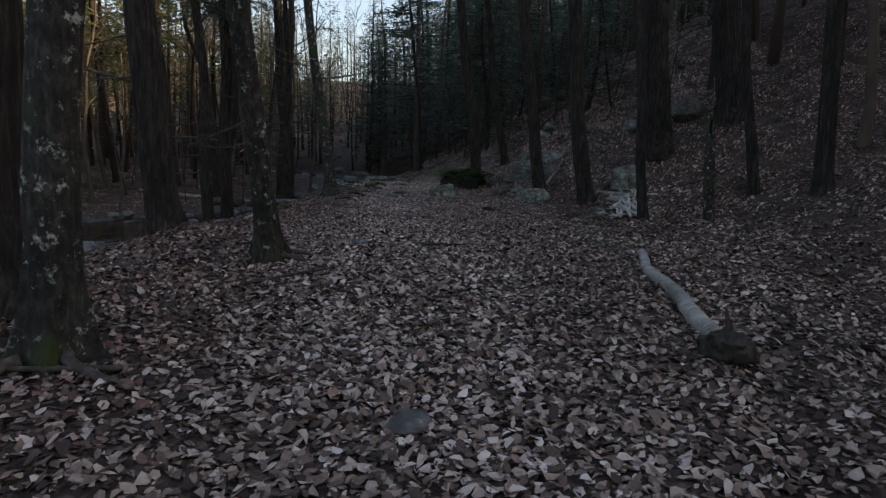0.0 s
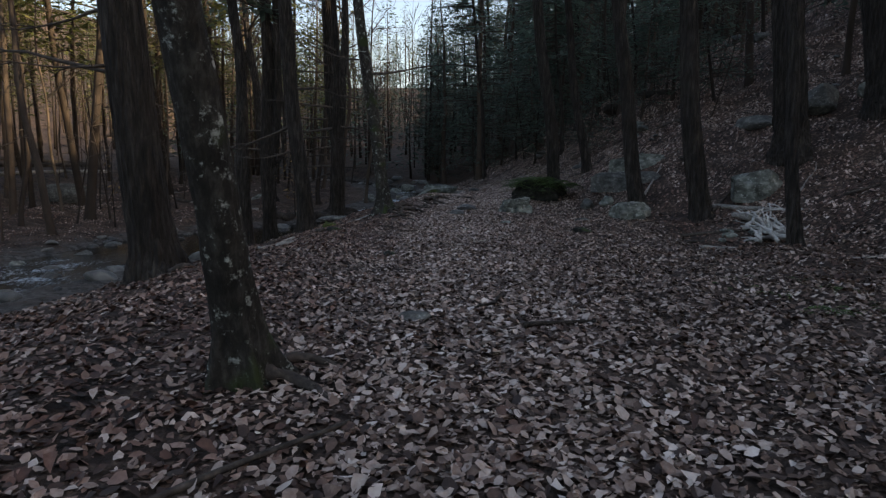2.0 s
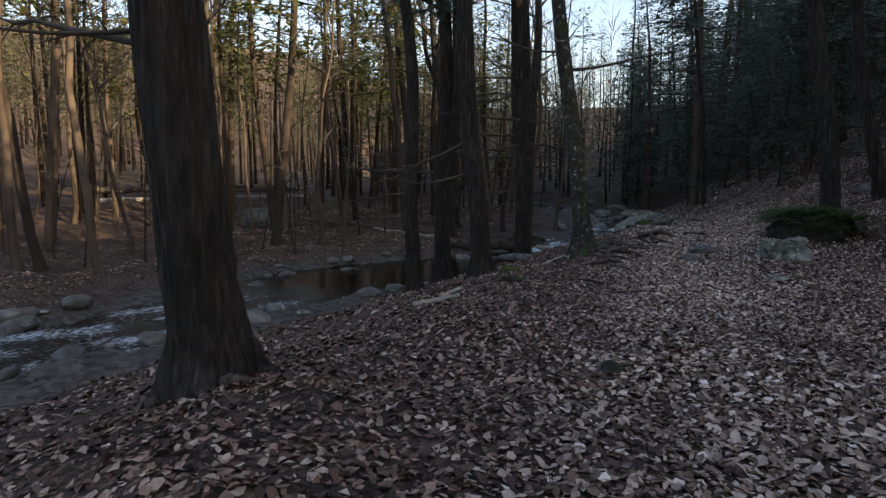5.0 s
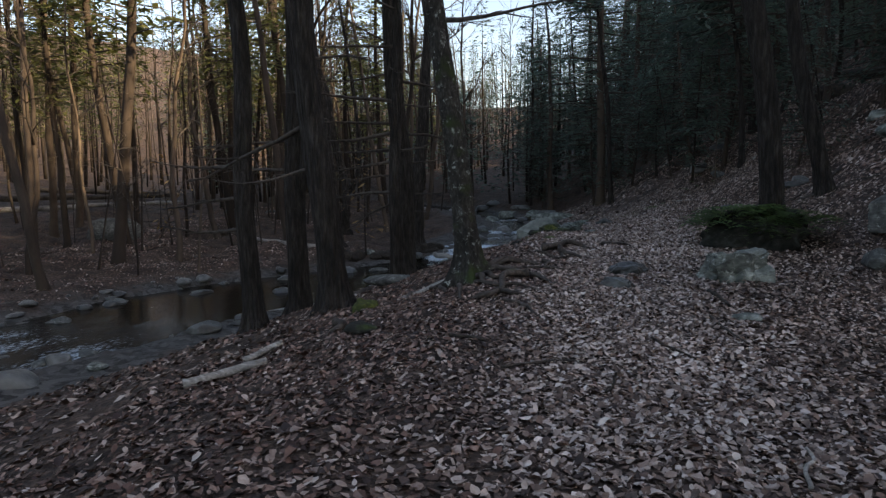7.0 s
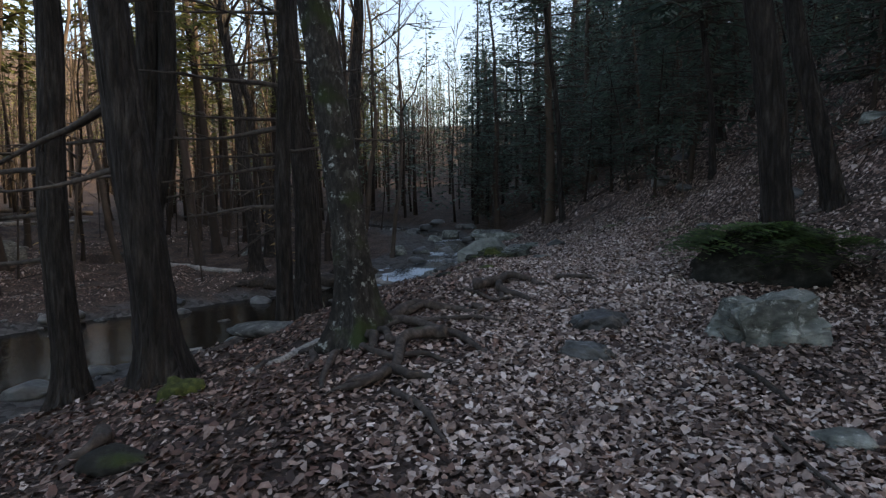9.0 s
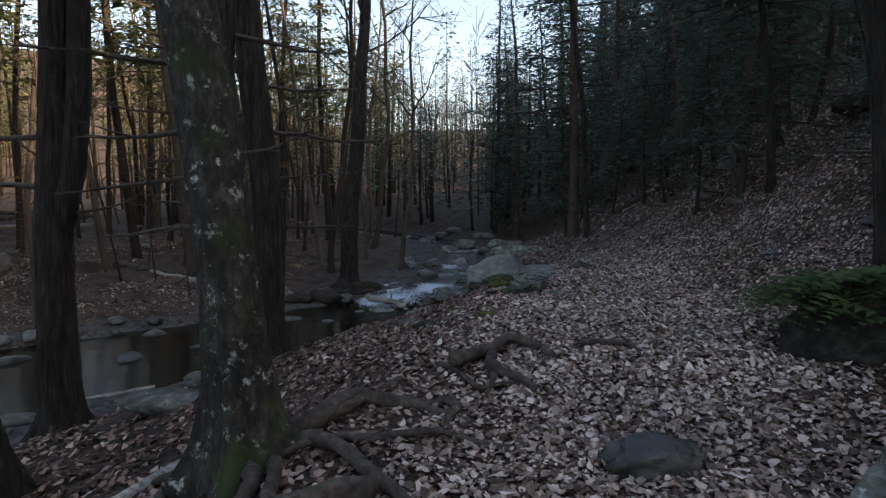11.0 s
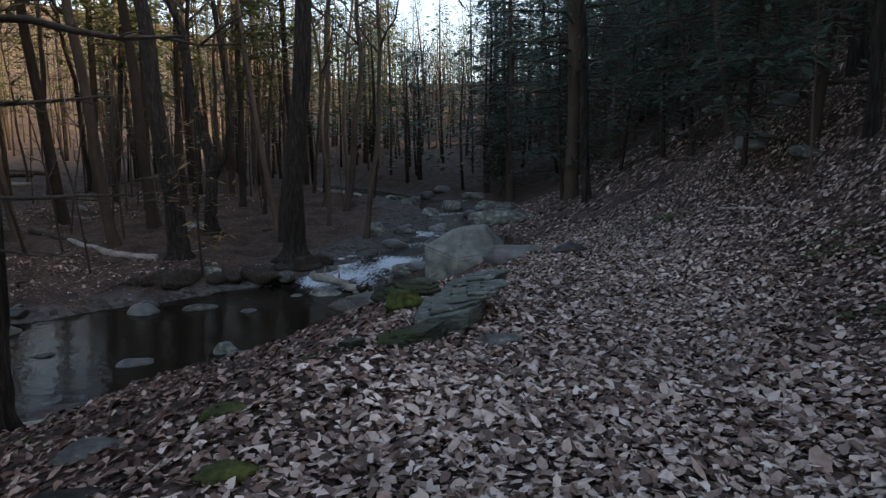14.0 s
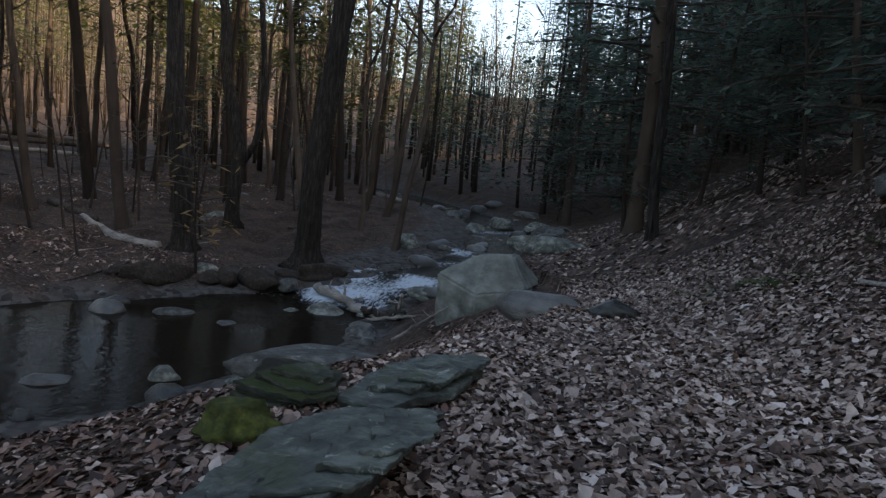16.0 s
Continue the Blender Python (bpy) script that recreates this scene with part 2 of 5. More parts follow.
M_SLAB = material("layered_blue_grey_slate", [(0.022, 0.028, 0.024), (0.07, 0.086, 0.073), (0.19, 0.218, 0.19)], grain=(6, 14, 30), detail=10, bump=1.0, depth=0.03, patch=0.22, patch_amount=0.5, moss=0.3, lichen=0.3, rough=0.6, spec=0.45)
M_WEDGE = material("smooth_pale_gneiss", [(0.09, 0.1, 0.086), (0.2, 0.215, 0.19), (0.31, 0.33, 0.3)], grain=(3, 3, 5), bump=0.7, depth=0.02, patch=0.5, patch_amount=0.35, lichen=0.2, moss=0.12, rough=0.8)
M_RIB = material("mossy_layered_rock", [(0.012, 0.014, 0.01), (0.05, 0.06, 0.045), (0.15, 0.165, 0.135)], grain=(7, 13, 30), bump=1.0, depth=0.04, patch=0.3, patch_amount=0.5, moss=0.62, lichen=0.2)
M_WET = material("wet_dark_rock", [(0.02, 0.021, 0.02), (0.06, 0.062, 0.058), (0.14, 0.14, 0.13)], grain=(7, 7, 9), bump=0.9, depth=0.03, patch=0.4, patch_amount=0.5, rough=0.35, spec=0.5, spread="object")
M_WOOD = material("bleached_dead_wood", [(0.1, 0.09, 0.08), (0.27, 0.25, 0.225), (0.46, 0.43, 0.39)], grain=(3, 30, 30), bump=0.7, depth=0.012, patch=0.5, patch_amount=0.4, lichen=0.2)
M_BLEACHED = material("white_bleached_wood", [(0.25, 0.24, 0.22), (0.48, 0.47, 0.44), (0.68, 0.66, 0.62)], grain=(8, 8, 30), bump=0.6, depth=0.01, patch=0.4, patch_amount=0.3)
M_ROT = material("rotten_dark_wood", [(0.012, 0.01, 0.008), (0.035, 0.028, 0.022), (0.08, 0.06, 0.045)], grain=(12, 12, 12), bump=1.0, depth=0.04, patch=0.3)
M_ROOT = material("worn_tree_root", [(0.02, 0.016, 0.013), (0.06, 0.048, 0.04), (0.13, 0.108, 0.092)], grain=(14, 14, 14), bump=0.8, depth=0.015, patch=0.4, patch_amount=0.35, moss=0.15)
M_FERN = material("evergreen_fern", [(0.02, 0.045, 0.015), (0.06, 0.11, 0.032), (0.11, 0.17, 0.05)], rough=0.55, grain=(8, 8, 8), detail=2, bump=0.0, patch=0.8, spread="island")
M_MOSS = material("moss_patch", [(0.012, 0.019, 0.005), (0.048, 0.06, 0.014), (0.12, 0.132, 0.032)], grain=(16, 16, 16), bump=1.0, depth=0.02, patch=0.3)


def water_material():
    m = bpy.data.materials.new("stream_water")
    m.use_nodes = True
    n, link = m.node_tree.nodes, m.node_tree.links.new
    b = n["Principled BSDF"]
    co = n.new("ShaderNodeTexCoord")
    foam_sheen = n.new("ShaderNodeAttribute")
    foam_sheen.attribute_name = "rapid_sheen"
    rip = n.new("ShaderNodeTexNoise")
    rip.inputs["Scale"].default_value, rip.inputs["Detail"].default_value = 5.0, 5
    link(co.outputs["Object"], rip.inputs["Vector"])
    mp = n.new("ShaderNodeMapping")
    mp.inputs["Scale"].default_value = (13.0, 5.0, 9.0)
    link(co.outputs["Object"], mp.inputs[0])
    fn = n.new("ShaderNodeTexNoise")
    fn.inputs["Scale"].default_value, fn.inputs["Detail"].default_value, fn.inputs["Roughness"].default_value = 1.0, 8, 0.7
    link(mp.outputs[0], fn.inputs["Vector"])
    ad = n.new("ShaderNodeMath")
    ad.operation = "MULTIPLY_ADD"
    link(foam_sheen.outputs["Fac"], ad.inputs[0])
    ad.inputs[1].default_value = 0.34
    link(fn.outputs["Fac"], ad.inputs[2])
    mr = n.new("ShaderNodeMapRange")
    mr.inputs["From Min"].default_value, mr.inputs["From Max"].default_value = 0.79, 1.02
    link(ad.outputs[0], mr.inputs[0])
    mx = n.new("ShaderNodeMix")
    mx.data_type = "RGBA"
    # B: white foam, with the sky's bluish reflection painted into its colour
    mx.inputs["A"].default_value, mx.inputs["B"].default_value = (0.014, 0.011, 0.008, 1), (0.55, 0.64, 0.71, 1)
    link(mr.outputs[0], mx.inputs["Factor"])
    link(mx.outputs["Result"], b.inputs["Base Color"])
    ro = n.new("ShaderNodeMapRange")
    ro.inputs["To Min"].default_value, ro.inputs["To Max"].default_value = 0.06, 0.6
    link(mr.outputs[0], ro.inputs[0])
    link(ro.outputs[0], b.inputs["Roughness"])
    b.inputs["IOR"].default_value = 1.13
    b.inputs["Specular IOR Level"].default_value = 0.3
    bs = n.new("ShaderNodeMath")
    bs.operation = "MULTIPLY_ADD"
    link(foam_sheen.outputs["Fac"], bs.inputs[0])
    bs.inputs[1].default_value, bs.inputs[2].default_value = 1.1, 0.1
    bp = n.new("ShaderNodeBump")
    bp.inputs["Distance"].default_value = 0.06
    link(bs.outputs[0], bp.inputs["Strength"])
    link(rip.outputs["Fac"], bp.inputs["Height"])
    link(bp.outputs[0], b.inputs["Normal"])
    return m


M_WATER = water_material()


def let_light_through(m, share):
    """Leaves and needles let part of the light through."""
    n, link = m.node_tree.nodes, m.node_tree.links.new
    b, out = n["Principled BSDF"], n["Material Output"]
    tr = n.new("ShaderNodeBsdfTranslucent")
    link(b.inputs["Base Color"].links[0].from_socket, tr.inputs["Color"])
    mx = n.new("ShaderNodeMixShader")
    mx.inputs[0].default_value = share
    link(b.outputs[0], mx.inputs[1])
    link(tr.outputs[0], mx.inputs[2])
    link(mx.outputs[0], out.inputs["Surface"])


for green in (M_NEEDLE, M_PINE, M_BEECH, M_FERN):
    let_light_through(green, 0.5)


def ground_material():
    """Leaf litter that gives way to gravel in and along the stream."""
    m = M_LITTER
    n, link = m.node_tree.nodes, m.node_tree.links.new
    b = n["Principled BSDF"]
    old = b.inputs["Base Color"].links[0].from_socket
    at = n.new("ShaderNodeAttribute")
    at.attribute_name = "gravel"
    co = n.new("ShaderNodeTexCoord")
    vor = n.new("ShaderNodeTexVoronoi")
    vor.inputs["Scale"].default_value = 7.0
    link(co.outputs["Object"], vor.inputs["Vector"])
    rm = n.new("ShaderNodeValToRGB")
    rm.color_ramp.elements[0].color, rm.color_ramp.elements[1].color = (0.022, 0.02, 0.018, 1), (0.11, 0.105, 0.098, 1)
    sep = n.new("ShaderNodeSeparateColor")
    link(vor.outputs["Color"], sep.inputs[0])
    link(sep.outputs[0], rm.inputs[0])
    mx = n.new("ShaderNodeMix")
    mx.data_type = "RGBA"
    link(at.outputs["Fac"], mx.inputs["Factor"])
    link(old, mx.inputs["A"])
    link(rm.outputs[0], mx.inputs["B"])
    link(mx.outputs["Result"], b.inputs["Base Color"])
    return m


ground_material()


# ---- building helpers ----
def mesh_from(name, verts, faces, mat, smooth_faces=True):
    me = bpy.data.meshes.new(name)
    me.from_pydata(verts, [], faces)
    me.materials.append(mat)
    if smooth_faces:
        me.polygons.foreach_set("use_smooth", np.ones(len(me.polygons), bool))
    me.update()
    return me


def soup(name, verts, tris, mat):
    """A mesh from many small triangles given as arrays."""
    verts, tris = np.asarray(verts, np.float32), np.asarray(tris, np.int32)
    me = bpy.data.meshes.new(name)
    me.vertices.add(len(verts))
    me.vertices.foreach_set("co", verts.ravel())
    me.loops.add(tris.size)
    me.loops.foreach_set("vertex_index", tris.ravel())
    me.polygons.add(len(tris))
    me.polygons.foreach_set("loop_start", np.arange(0, tris.size, 3, dtype=np.int32))
    me.materials.append(mat)
    me.update(calc_edges=True)
    return me


def thing(name, label, category, group="", kind=""):
    return tagged(new(name), label, category, group, kind)


def put(ob, parent):
    ob.parent = parent
    return ob


def at_ground(x, y):
    return float(land(x, y))


def tube(points, radii, sides=8, rough=0.0, seed=0, lobes=None):
    """Verts and faces of a round bar along points; rough: unevenness of its radius; lobes(i, a) scales the radius."""
    rng = np.random.RandomState(seed)
    pts = np.array(points, float)
    tang = np.gradient(pts, axis=0)
    tang /= np.linalg.norm(tang, axis=1)[:, None] + 1e-9
    ref = np.array([0.31, 0.95, 0.05]) if abs(tang[:, 2]).mean() > 0.7 else np.array([0, 0, 1.0])
    verts, faces = [], []
    ph = rng.uniform(0, 6.3, 6)
    for i, (p, t, r) in enumerate(zip(pts, tang, radii)):
        u = np.cross(t, ref)
        u /= np.linalg.norm(u) + 1e-9
        v = np.cross(t, u)
        for s in range(sides):
            a = 2 * math.pi * s / sides
            k = 1 + rough * (math.sin(3 * a + ph[0] + i * 0.7) + math.sin(5 * a + ph[1] - i * 0.45) + math.sin(2 * a + i * 1.1 + ph[2])) / 2 + rough * rng.uniform(-0.6, 0.6)
            if lobes:
                k *= lobes(i, a)
            verts.append(p + (u * math.cos(a) + v * math.sin(a)) * r * k)
    n = len(pts)
    for i in range(n - 1):
        for s in range(sides):
            a, b = i * sides + s, i * sides + (s + 1) % sides
            faces.append((a, a + sides, b + sides, b))
    faces.append(tuple(range(sides)))
    faces.append(tuple((n - 1) * sides + s for s in reversed(range(sides))))
    return verts, faces


def joined(lists):
    verts, faces = [], []
    for v, f in lists:
        o = len(verts)
        verts += list(v)
        faces += [tuple(i + o for i in g) for g in f]
    return verts, faces


def trunk_line(height, lean, bend, seed, n):
    rng = np.random.RandomState(seed)
    h = np.concatenate([np.linspace(-0.35, 1.2, n // 3, endpoint=False), np.linspace(1.2, height, n - n // 3)])
    ph = rng.uniform(0, 6.3, 4)
    wob = lambda k, p: bend * (np.sin(h * 0.33 + p) - math.sin(p) + 0.35 * (np.sin(h * 1.1 + k) - math.sin(k)))
    x = lean[0] * h + wob(ph[0], ph[1])
    y = lean[1] * h + wob(ph[2], ph[3])
    return np.stack([x, y, h], 1)


def dead_limb(line, z, az, length, seed, r=0.035, droop=-0.1):
    """A dead side branch with a few twigs, from the trunk's line at height z."""
    rng = np.random.RandomState(seed)
    base = np.array([np.interp(z, line[:, 2], line[:, 0]), np.interp(z, line[:, 2], line[:, 1]), z])
    d = np.array([math.cos(az), math.sin(az), droop])
    pts, p = [base], base.copy()
    n = 7
    for i in range(n):
        d = d + rng.normal(0, 0.09, 3) + np.array([0, 0, 0.03])
        p = p + d / np.linalg.norm(d) * length / n
        pts.append(p.copy())
    out = [tube(pts, np.linspace(r, r * 0.2, n + 1), 6, 0.12, seed)]
    for i in range(2, n):
        if rng.rand() < 0.75:
            side = rng.choice([-1, 1])
            e = np.array([math.cos(az + side * rng.uniform(0.5, 1.1)), math.sin(az + side * rng.uniform(0.5, 1.1)), rng.uniform(-0.3, 0.35)])
            q = pts[i] + e * length * rng.uniform(0.12, 0.32)
            out.append(tube([pts[i], (pts[i] + q) / 2 + rng.normal(0, 0.03, 3), q], [r * 0.35, r * 0.25, r * 0.08], 4))
    return joined(out)


def spray_crown(line, z0, z1, reach, count, step, size, seed, mat, name, lift=0.1, thin=1.0):
    """Boughs with flat needle sprays, from z0 to z1 on the trunk's line. Returns the foliage mesh and the bough tubes."""
    rng = np.random.RandomState(seed)
    quads, boughs = [], []
    for i in range(count):
        u = (i + rng.rand()) / count
        z = z0 + (z1 - z0) * u
        L = reach * (1 - u) ** 0.65 * rng.uniform(0.55, 1.15) + 0.25
        az = rng.uniform(0, 2 * math.pi)
        base = np.array([np.interp(z, line[:, 2], line[:, 0]), np.interp(z, line[:, 2], line[:, 1]), z])
        n = max(3, int(L / step))
        s = np.linspace(0.12, 1, n)
        sag = -0.55 * s ** 1.8 * (1 - u * 0.7) * L * 0.35 + lift * L * s
        way = np.array([math.cos(az), math.sin(az)])
        px = base[0] + way[0] * s * L + rng.normal(0, 0.03, n)
        py = base[1] + way[1] * s * L + rng.normal(0, 0.03, n)
        pz = base[2] + sag
        if L > 0.9:
            k = [0, n // 2, n - 1]
            boughs.append(tube([base, (px[k[1]], py[k[1]], pz[k[1]]), (px[k[2]], py[k[2]], pz[k[2]])], [0.012 + 0.011 * L, 0.008 + 0.006 * L, 0.004], 4))
        for side in (-1, 1):
            keep = rng.rand(n) < thin
            m = keep.sum()
            if not m:
                continue
            ln = size * (0.5 + 0.9 * np.sin(np.pi * np.clip(s[keep], 0.08, 0.93)) ** 0.6) * rng.uniform(0.6, 1.3, m)
            an = az + side * rng.uniform(0.5, 1.25, m)
            dirs = np.stack([np.cos(an), np.sin(an), rng.uniform(-0.7, 0.2, m)], 1)
            c = np.stack([px[keep], py[keep], pz[keep]], 1) + rng.normal(0, 0.3 * size, (m, 3)) + np.array([0, 0, 1]) * rng.normal(0, 0.12, (m, 1))
            w = np.stack([-np.sin(an), np.cos(an), rng.uniform(-0.5, 0.5, m)], 1) * (ln * rng.uniform(0.13, 0.24, m))[:, None]
            mid = c + dirs * (ln * 0.5)[:, None]
            quads.append(np.stack([c, mid + w, c + dirs * ln[:, None], mid - w], 1))
    q = np.concatenate(quads)
    verts = q.reshape(-1, 3)
    b = np.arange(len(q))[:, None] * 4
    tris = np.concatenate([b + [0, 1, 2], b + [0, 2, 3]])
    return soup(name, verts, tris, mat), boughs


def bare_crown(line, z0, z1, reach, count, seed, depth=2):
    """Leafless limbs that fork upwards."""
    rng = np.random.RandomState(seed)
    out = []

    def grow(p, d, L, r, level):
        n = 4 - level
        pts, q = [p], p.copy()
        for i in range(n):
            d = d + rng.normal(0, 0.16, 3) + np.array([0, 0, 0.07])
            d = d / np.linalg.norm(d)
            q = q + d * L / n
            pts.append(q.copy())
        out.append(tube(pts, np.linspace(r, r * 0.3, n + 1), 5 if level == 0 else 3))
        if level < depth:
            for i in range(1, n + 1):
                for _ in range(2 if level else 1 + (i > 2)):
                    e = d + rng.normal(0, 0.55, 3)
                    grow(pts[i], e / np.linalg.norm(e), L * rng.uniform(0.35, 0.6), r * 0.45, level + 1)

    for i in range(count):
        z = z0 + (z1 - z0) * (i + rng.rand()) / count
        az = rng.uniform(0, 6.3)
        base = np.array([np.interp(z, line[:, 2], line[:, 0]), np.interp(z, line[:, 2], line[:, 1]), z])
        L = reach * rng.uniform(0.6, 1.1) * (1 - 0.5 * (z - z0) / (z1 - z0 + 1e-6))
        grow(base, np.array([math.cos(az), math.sin(az), rng.uniform(0.5, 1.2)]) / 1.4, L, 0.018 * L + 0.012, 0)
    return joined(out)


def trunk_mesh(height, r0, lean, bend, seed, sides, rings, flare, mat, ridge=0.05, lobes=5):
    line = trunk_line(height, lean, bend, seed, rings)
    h = np.clip(line[:, 2], 0, None)
    rad = r0 * (1 - 0.8 * (h / height) ** 1.1) + 0.012
    ph = np.random.RandomState(seed + 5).uniform(0, 6.3, 3)

    def swell(i, a):
        f = math.exp(-max(line[i, 2], 0) / 0.28) * flare
        return 1 + f * (0.55 + 0.75 * max(0, math.cos(lobes * a / 1.0 + ph[0] + 0.8 * math.sin(a + ph[1]))) ** 1.5) + ridge * 0.5 * math.sin(17 * a + 1.5 * math.sin(line[i, 2] * 2 + ph[2]))

    v, f = tube(line, rad, sides, ridge * 0.5, seed, swell)
    return mesh_from("trunk", v, f, mat), line


# ---- the ground: one sheet to the horizon ----
def spaced(parts):
    return np.unique(np.concatenate([np.arange(a, b, s) for a, b, s in parts] + [[parts[-1][1]]]))


gx = spaced([(-1500, -300, 150), (-300, -120, 20), (-120, -45, 4), (-45, -20, 0.8), (-20, 8, 0.22), (8, 25, 0.7), (25, 90, 4), (90, 300, 25), (300, 1500, 150)])
gy = spaced([(-1500, -300, 150), (-300, -60, 20), (-60, -8, 4), (-8, 48, 0.22), (48, 75, 0.6), (75, 150, 4), (150, 400, 25), (400, 1500, 150)])
GX, GY = np.meshgrid(gx, gy)
GZ = land(GX, GY)
nx, ny = len(gx), len(gy)
idx = np.arange(nx * ny).reshape(ny, nx)
a, b, c, d = idx[:-1, :-1].ravel(), idx[:-1, 1:].ravel(), idx[1:, 1:].ravel(), idx[1:, :-1].ravel()
ground_me = soup("ground", np.stack([GX.ravel(), GY.ravel(), GZ.ravel()], 1), np.concatenate([np.stack([a, b, c], 1), np.stack([a, c, d], 1)]), M_LITTER)
ground_me.polygons.foreach_set("use_smooth", np.ones(len(ground_me.polygons), bool))
near_water = np.clip(1.4 - (GZ - tab(GY, WATER_Z)) / 0.22 + 0.5 * waves(GX, GY, 1.5, 21), 0, 1) * (GX < tab(GY, EDGE_X) - 1) * (GX > tab(GY, WATER_L) - 2.5)
ground_me.attributes.new("gravel", "FLOAT", "POINT").data.foreach_set("value", near_water.ravel().astype(np.float32))
ground = tagged(new("ground", ground_me), "brown forest floor covered in fallen leaves beside a stream", "ground", kind="structure")

# ---- the stream ----
wy = np.concatenate([np.arange(-40, 28, 0.6), np.arange(28, 62, 0.18), np.arange(62, 100, 0.8)])
cols = 34
wv, rapid_sheen = [], []
for yy in wy:
    lx, rx = float(tab(yy, WATER_L)) - 0.7, float(tab(yy, WATER_R)) + 0.7
    fall = (float(tab(yy + 0.4, WATER_Z)) - float(tab(yy - 0.4, WATER_Z))) / 0.8
    for k in range(cols):
        xx = lx + (rx - lx) * k / (cols - 1)
        wv.append((xx, yy, float(tab(yy, WATER_Z)) + 0.02 * float(waves(xx, yy, 0.7, 31)) * min(1.5, fall * 14 + 0.9 * (yy < 27))))
        patch = 0.5 + 0.5 * float(waves(xx, yy, 2.4, 33))
        # last term: painted sky sheen on the lower stream, besides the real rapids
        rapid_sheen.append(min(1.4, fall * 8 + (0.3 if yy > 41 else 0)) * (0.5 + 0.75 * patch) + (0.45 + 0.6 * patch) * max(0.0, min(1.0, (27.5 - yy) / 3)))
wf = [(i * cols + k, i * cols + k + 1, (i + 1) * cols + k + 1, (i + 1) * cols + k) for i in range(len(wy) - 1) for k in range(cols - 1)]
water_me = mesh_from("water", wv, wf, M_WATER)
water_me.attributes.new("rapid_sheen", "FLOAT", "POINT").data.foreach_set("value", np.array(rapid_sheen, np.float32))
tagged(new("water", water_me), "shallow dark woodland stream with small white rapids", "stream", kind="structure")


# ---- rocks ----
def rock_mesh(size, seed, mat, flat=0.0, facets=11, sub=4, rough=0.06):
    """A boulder: a ball cut by a few planes, then roughened."""
    rng = np.random.RandomState(seed)
    bm = bmesh.new()
    bmesh.ops.create_icosphere(bm, subdivisions=sub, radius=1.0)
    cuts = []
    for i in range(facets):
        n = rng.normal(0, 1, 3)
        n[2] = abs(n[2]) * 0.8
        cuts.append((n / np.linalg.norm(n), rng.uniform(0.62, 0.88)))
    if flat:
        cuts.append((np.array([rng.normal(0, 0.06), rng.normal(0, 0.06), 1.0]), 1 - flat))
    for v in bm.verts:
        p = np.array(v.co)
        for n, o in cuts:
            over = p @ n - o
            if over > 0:
                p = p - n * over * 0.97
        k = 1 + rough * noise.fractal(Vector(p * 1.6 + seed * 7.1), 0.8, 2.1, 5) + rough * 0.5 * noise.noise(Vector(p * 7 + seed))
        v.co = Vector(p * k * np.array(size) * 0.5)
    me = bpy.data.meshes.new("rock")
    bm.to_mesh(me)
    bm.free()
    me.materials.append(mat)
    me.polygons.foreach_set("use_smooth", np.ones(len(me.polygons), bool))
    return me


def rock(x, y, size, seed, mat, label, name="rock", sink=0.25, turn=0.0, tilt=0.0, group="", z=None, **kw):
    ob = new(name, rock_mesh(size, seed, mat, **kw))
    base = (at_ground(x, y) if z is None else z) + size[2] * (0.5 - sink)
    ob.matrix_world = pose(x, y, base, tilt, tilt * 0.6, turn)
    return tagged(ob, label, "rock", group)


rock(0.75, 25.05, (2.15, 1.6, 1.15), 8, M_ROCK_MOSS, "large mossy boulder with evergreen ferns growing on it", "boulder", 0.33, -10, facets=14, flat=0.2, rough=0.26)
rock(-1.64, 22.6, (0.66, 0.46, 0.3), 5, M_WET, "flat dark grey stone bedded in the leafy trail", "stone", 0.33, 20, flat=0.2, rough=0.22)
rock(-1.88, 21.47, (0.56, 0.24, 0.22), 6, M_WET, "narrow dark grey stone bedded in the trail", "stone", 0.25, -25, rough=0.25)
rock(-0.45, 20.0, (0.42, 0.3, 0.14), 7, M_ROCK_PALE, "small flat pale stone among dry leaves", "stone", 0.3, 5, flat=0.3)
rock(2.1, 23.4, (0.7, 0.5, 0.42), 10, M_ROCK, "grey stone at the foot of the slope", "stone", 0.3, 80)
rock(2.7, 23.3, (0.6, 0.5, 0.4), 11, M_ROCK_PALE, "pale grey stone at the foot of the slope", "stone", 0.3, 10)
rock(1.35, 18.6, (0.55, 0.4, 0.2), 15, M_ROCK_MOSS, "low mossy stone beside the trail", "stone", 0.35, 0)
rock(9.3, 24.5, (1.7, 1.1, 1.1), 16, M_ROCK, "dark grey boulder on the leafy slope", "boulder", 0.3, 40)
rock(10.6, 24.0, (1.3, 1.0, 0.8), 17, M_ROCK_PALE, "pale grey boulder on the leafy slope", "boulder", 0.3, 70)
rock(-2.05, 34.6, (0.62, 0.4, 0.34), 18, M_WET, "small dark stone on the trail", "stone", 0.3, 15)
rock(-3.05, 35.3, (1.25, 0.7, 0.6), 19, M_WET, "dark damp rock at the trail's edge", "boulder", 0.3, -10, flat=0.3)
rock(-29.7, 42.0, (3.2, 1.6, 2.0), 21, M_ROCK, "grey boulder on the far forest floor", "boulder", 0.3, 20)
rock(-17.4, 26.5, (1.0, 0.8, 0.6), 22, M_ROCK, "grey boulder on the stream bank", "boulder", 0.3, 20)
rock(5.6, 37.0, (2.6, 1.0, 0.9), 24, M_ROT, "dark rock ledge high on the slope", "boulder", 0.4, -35)


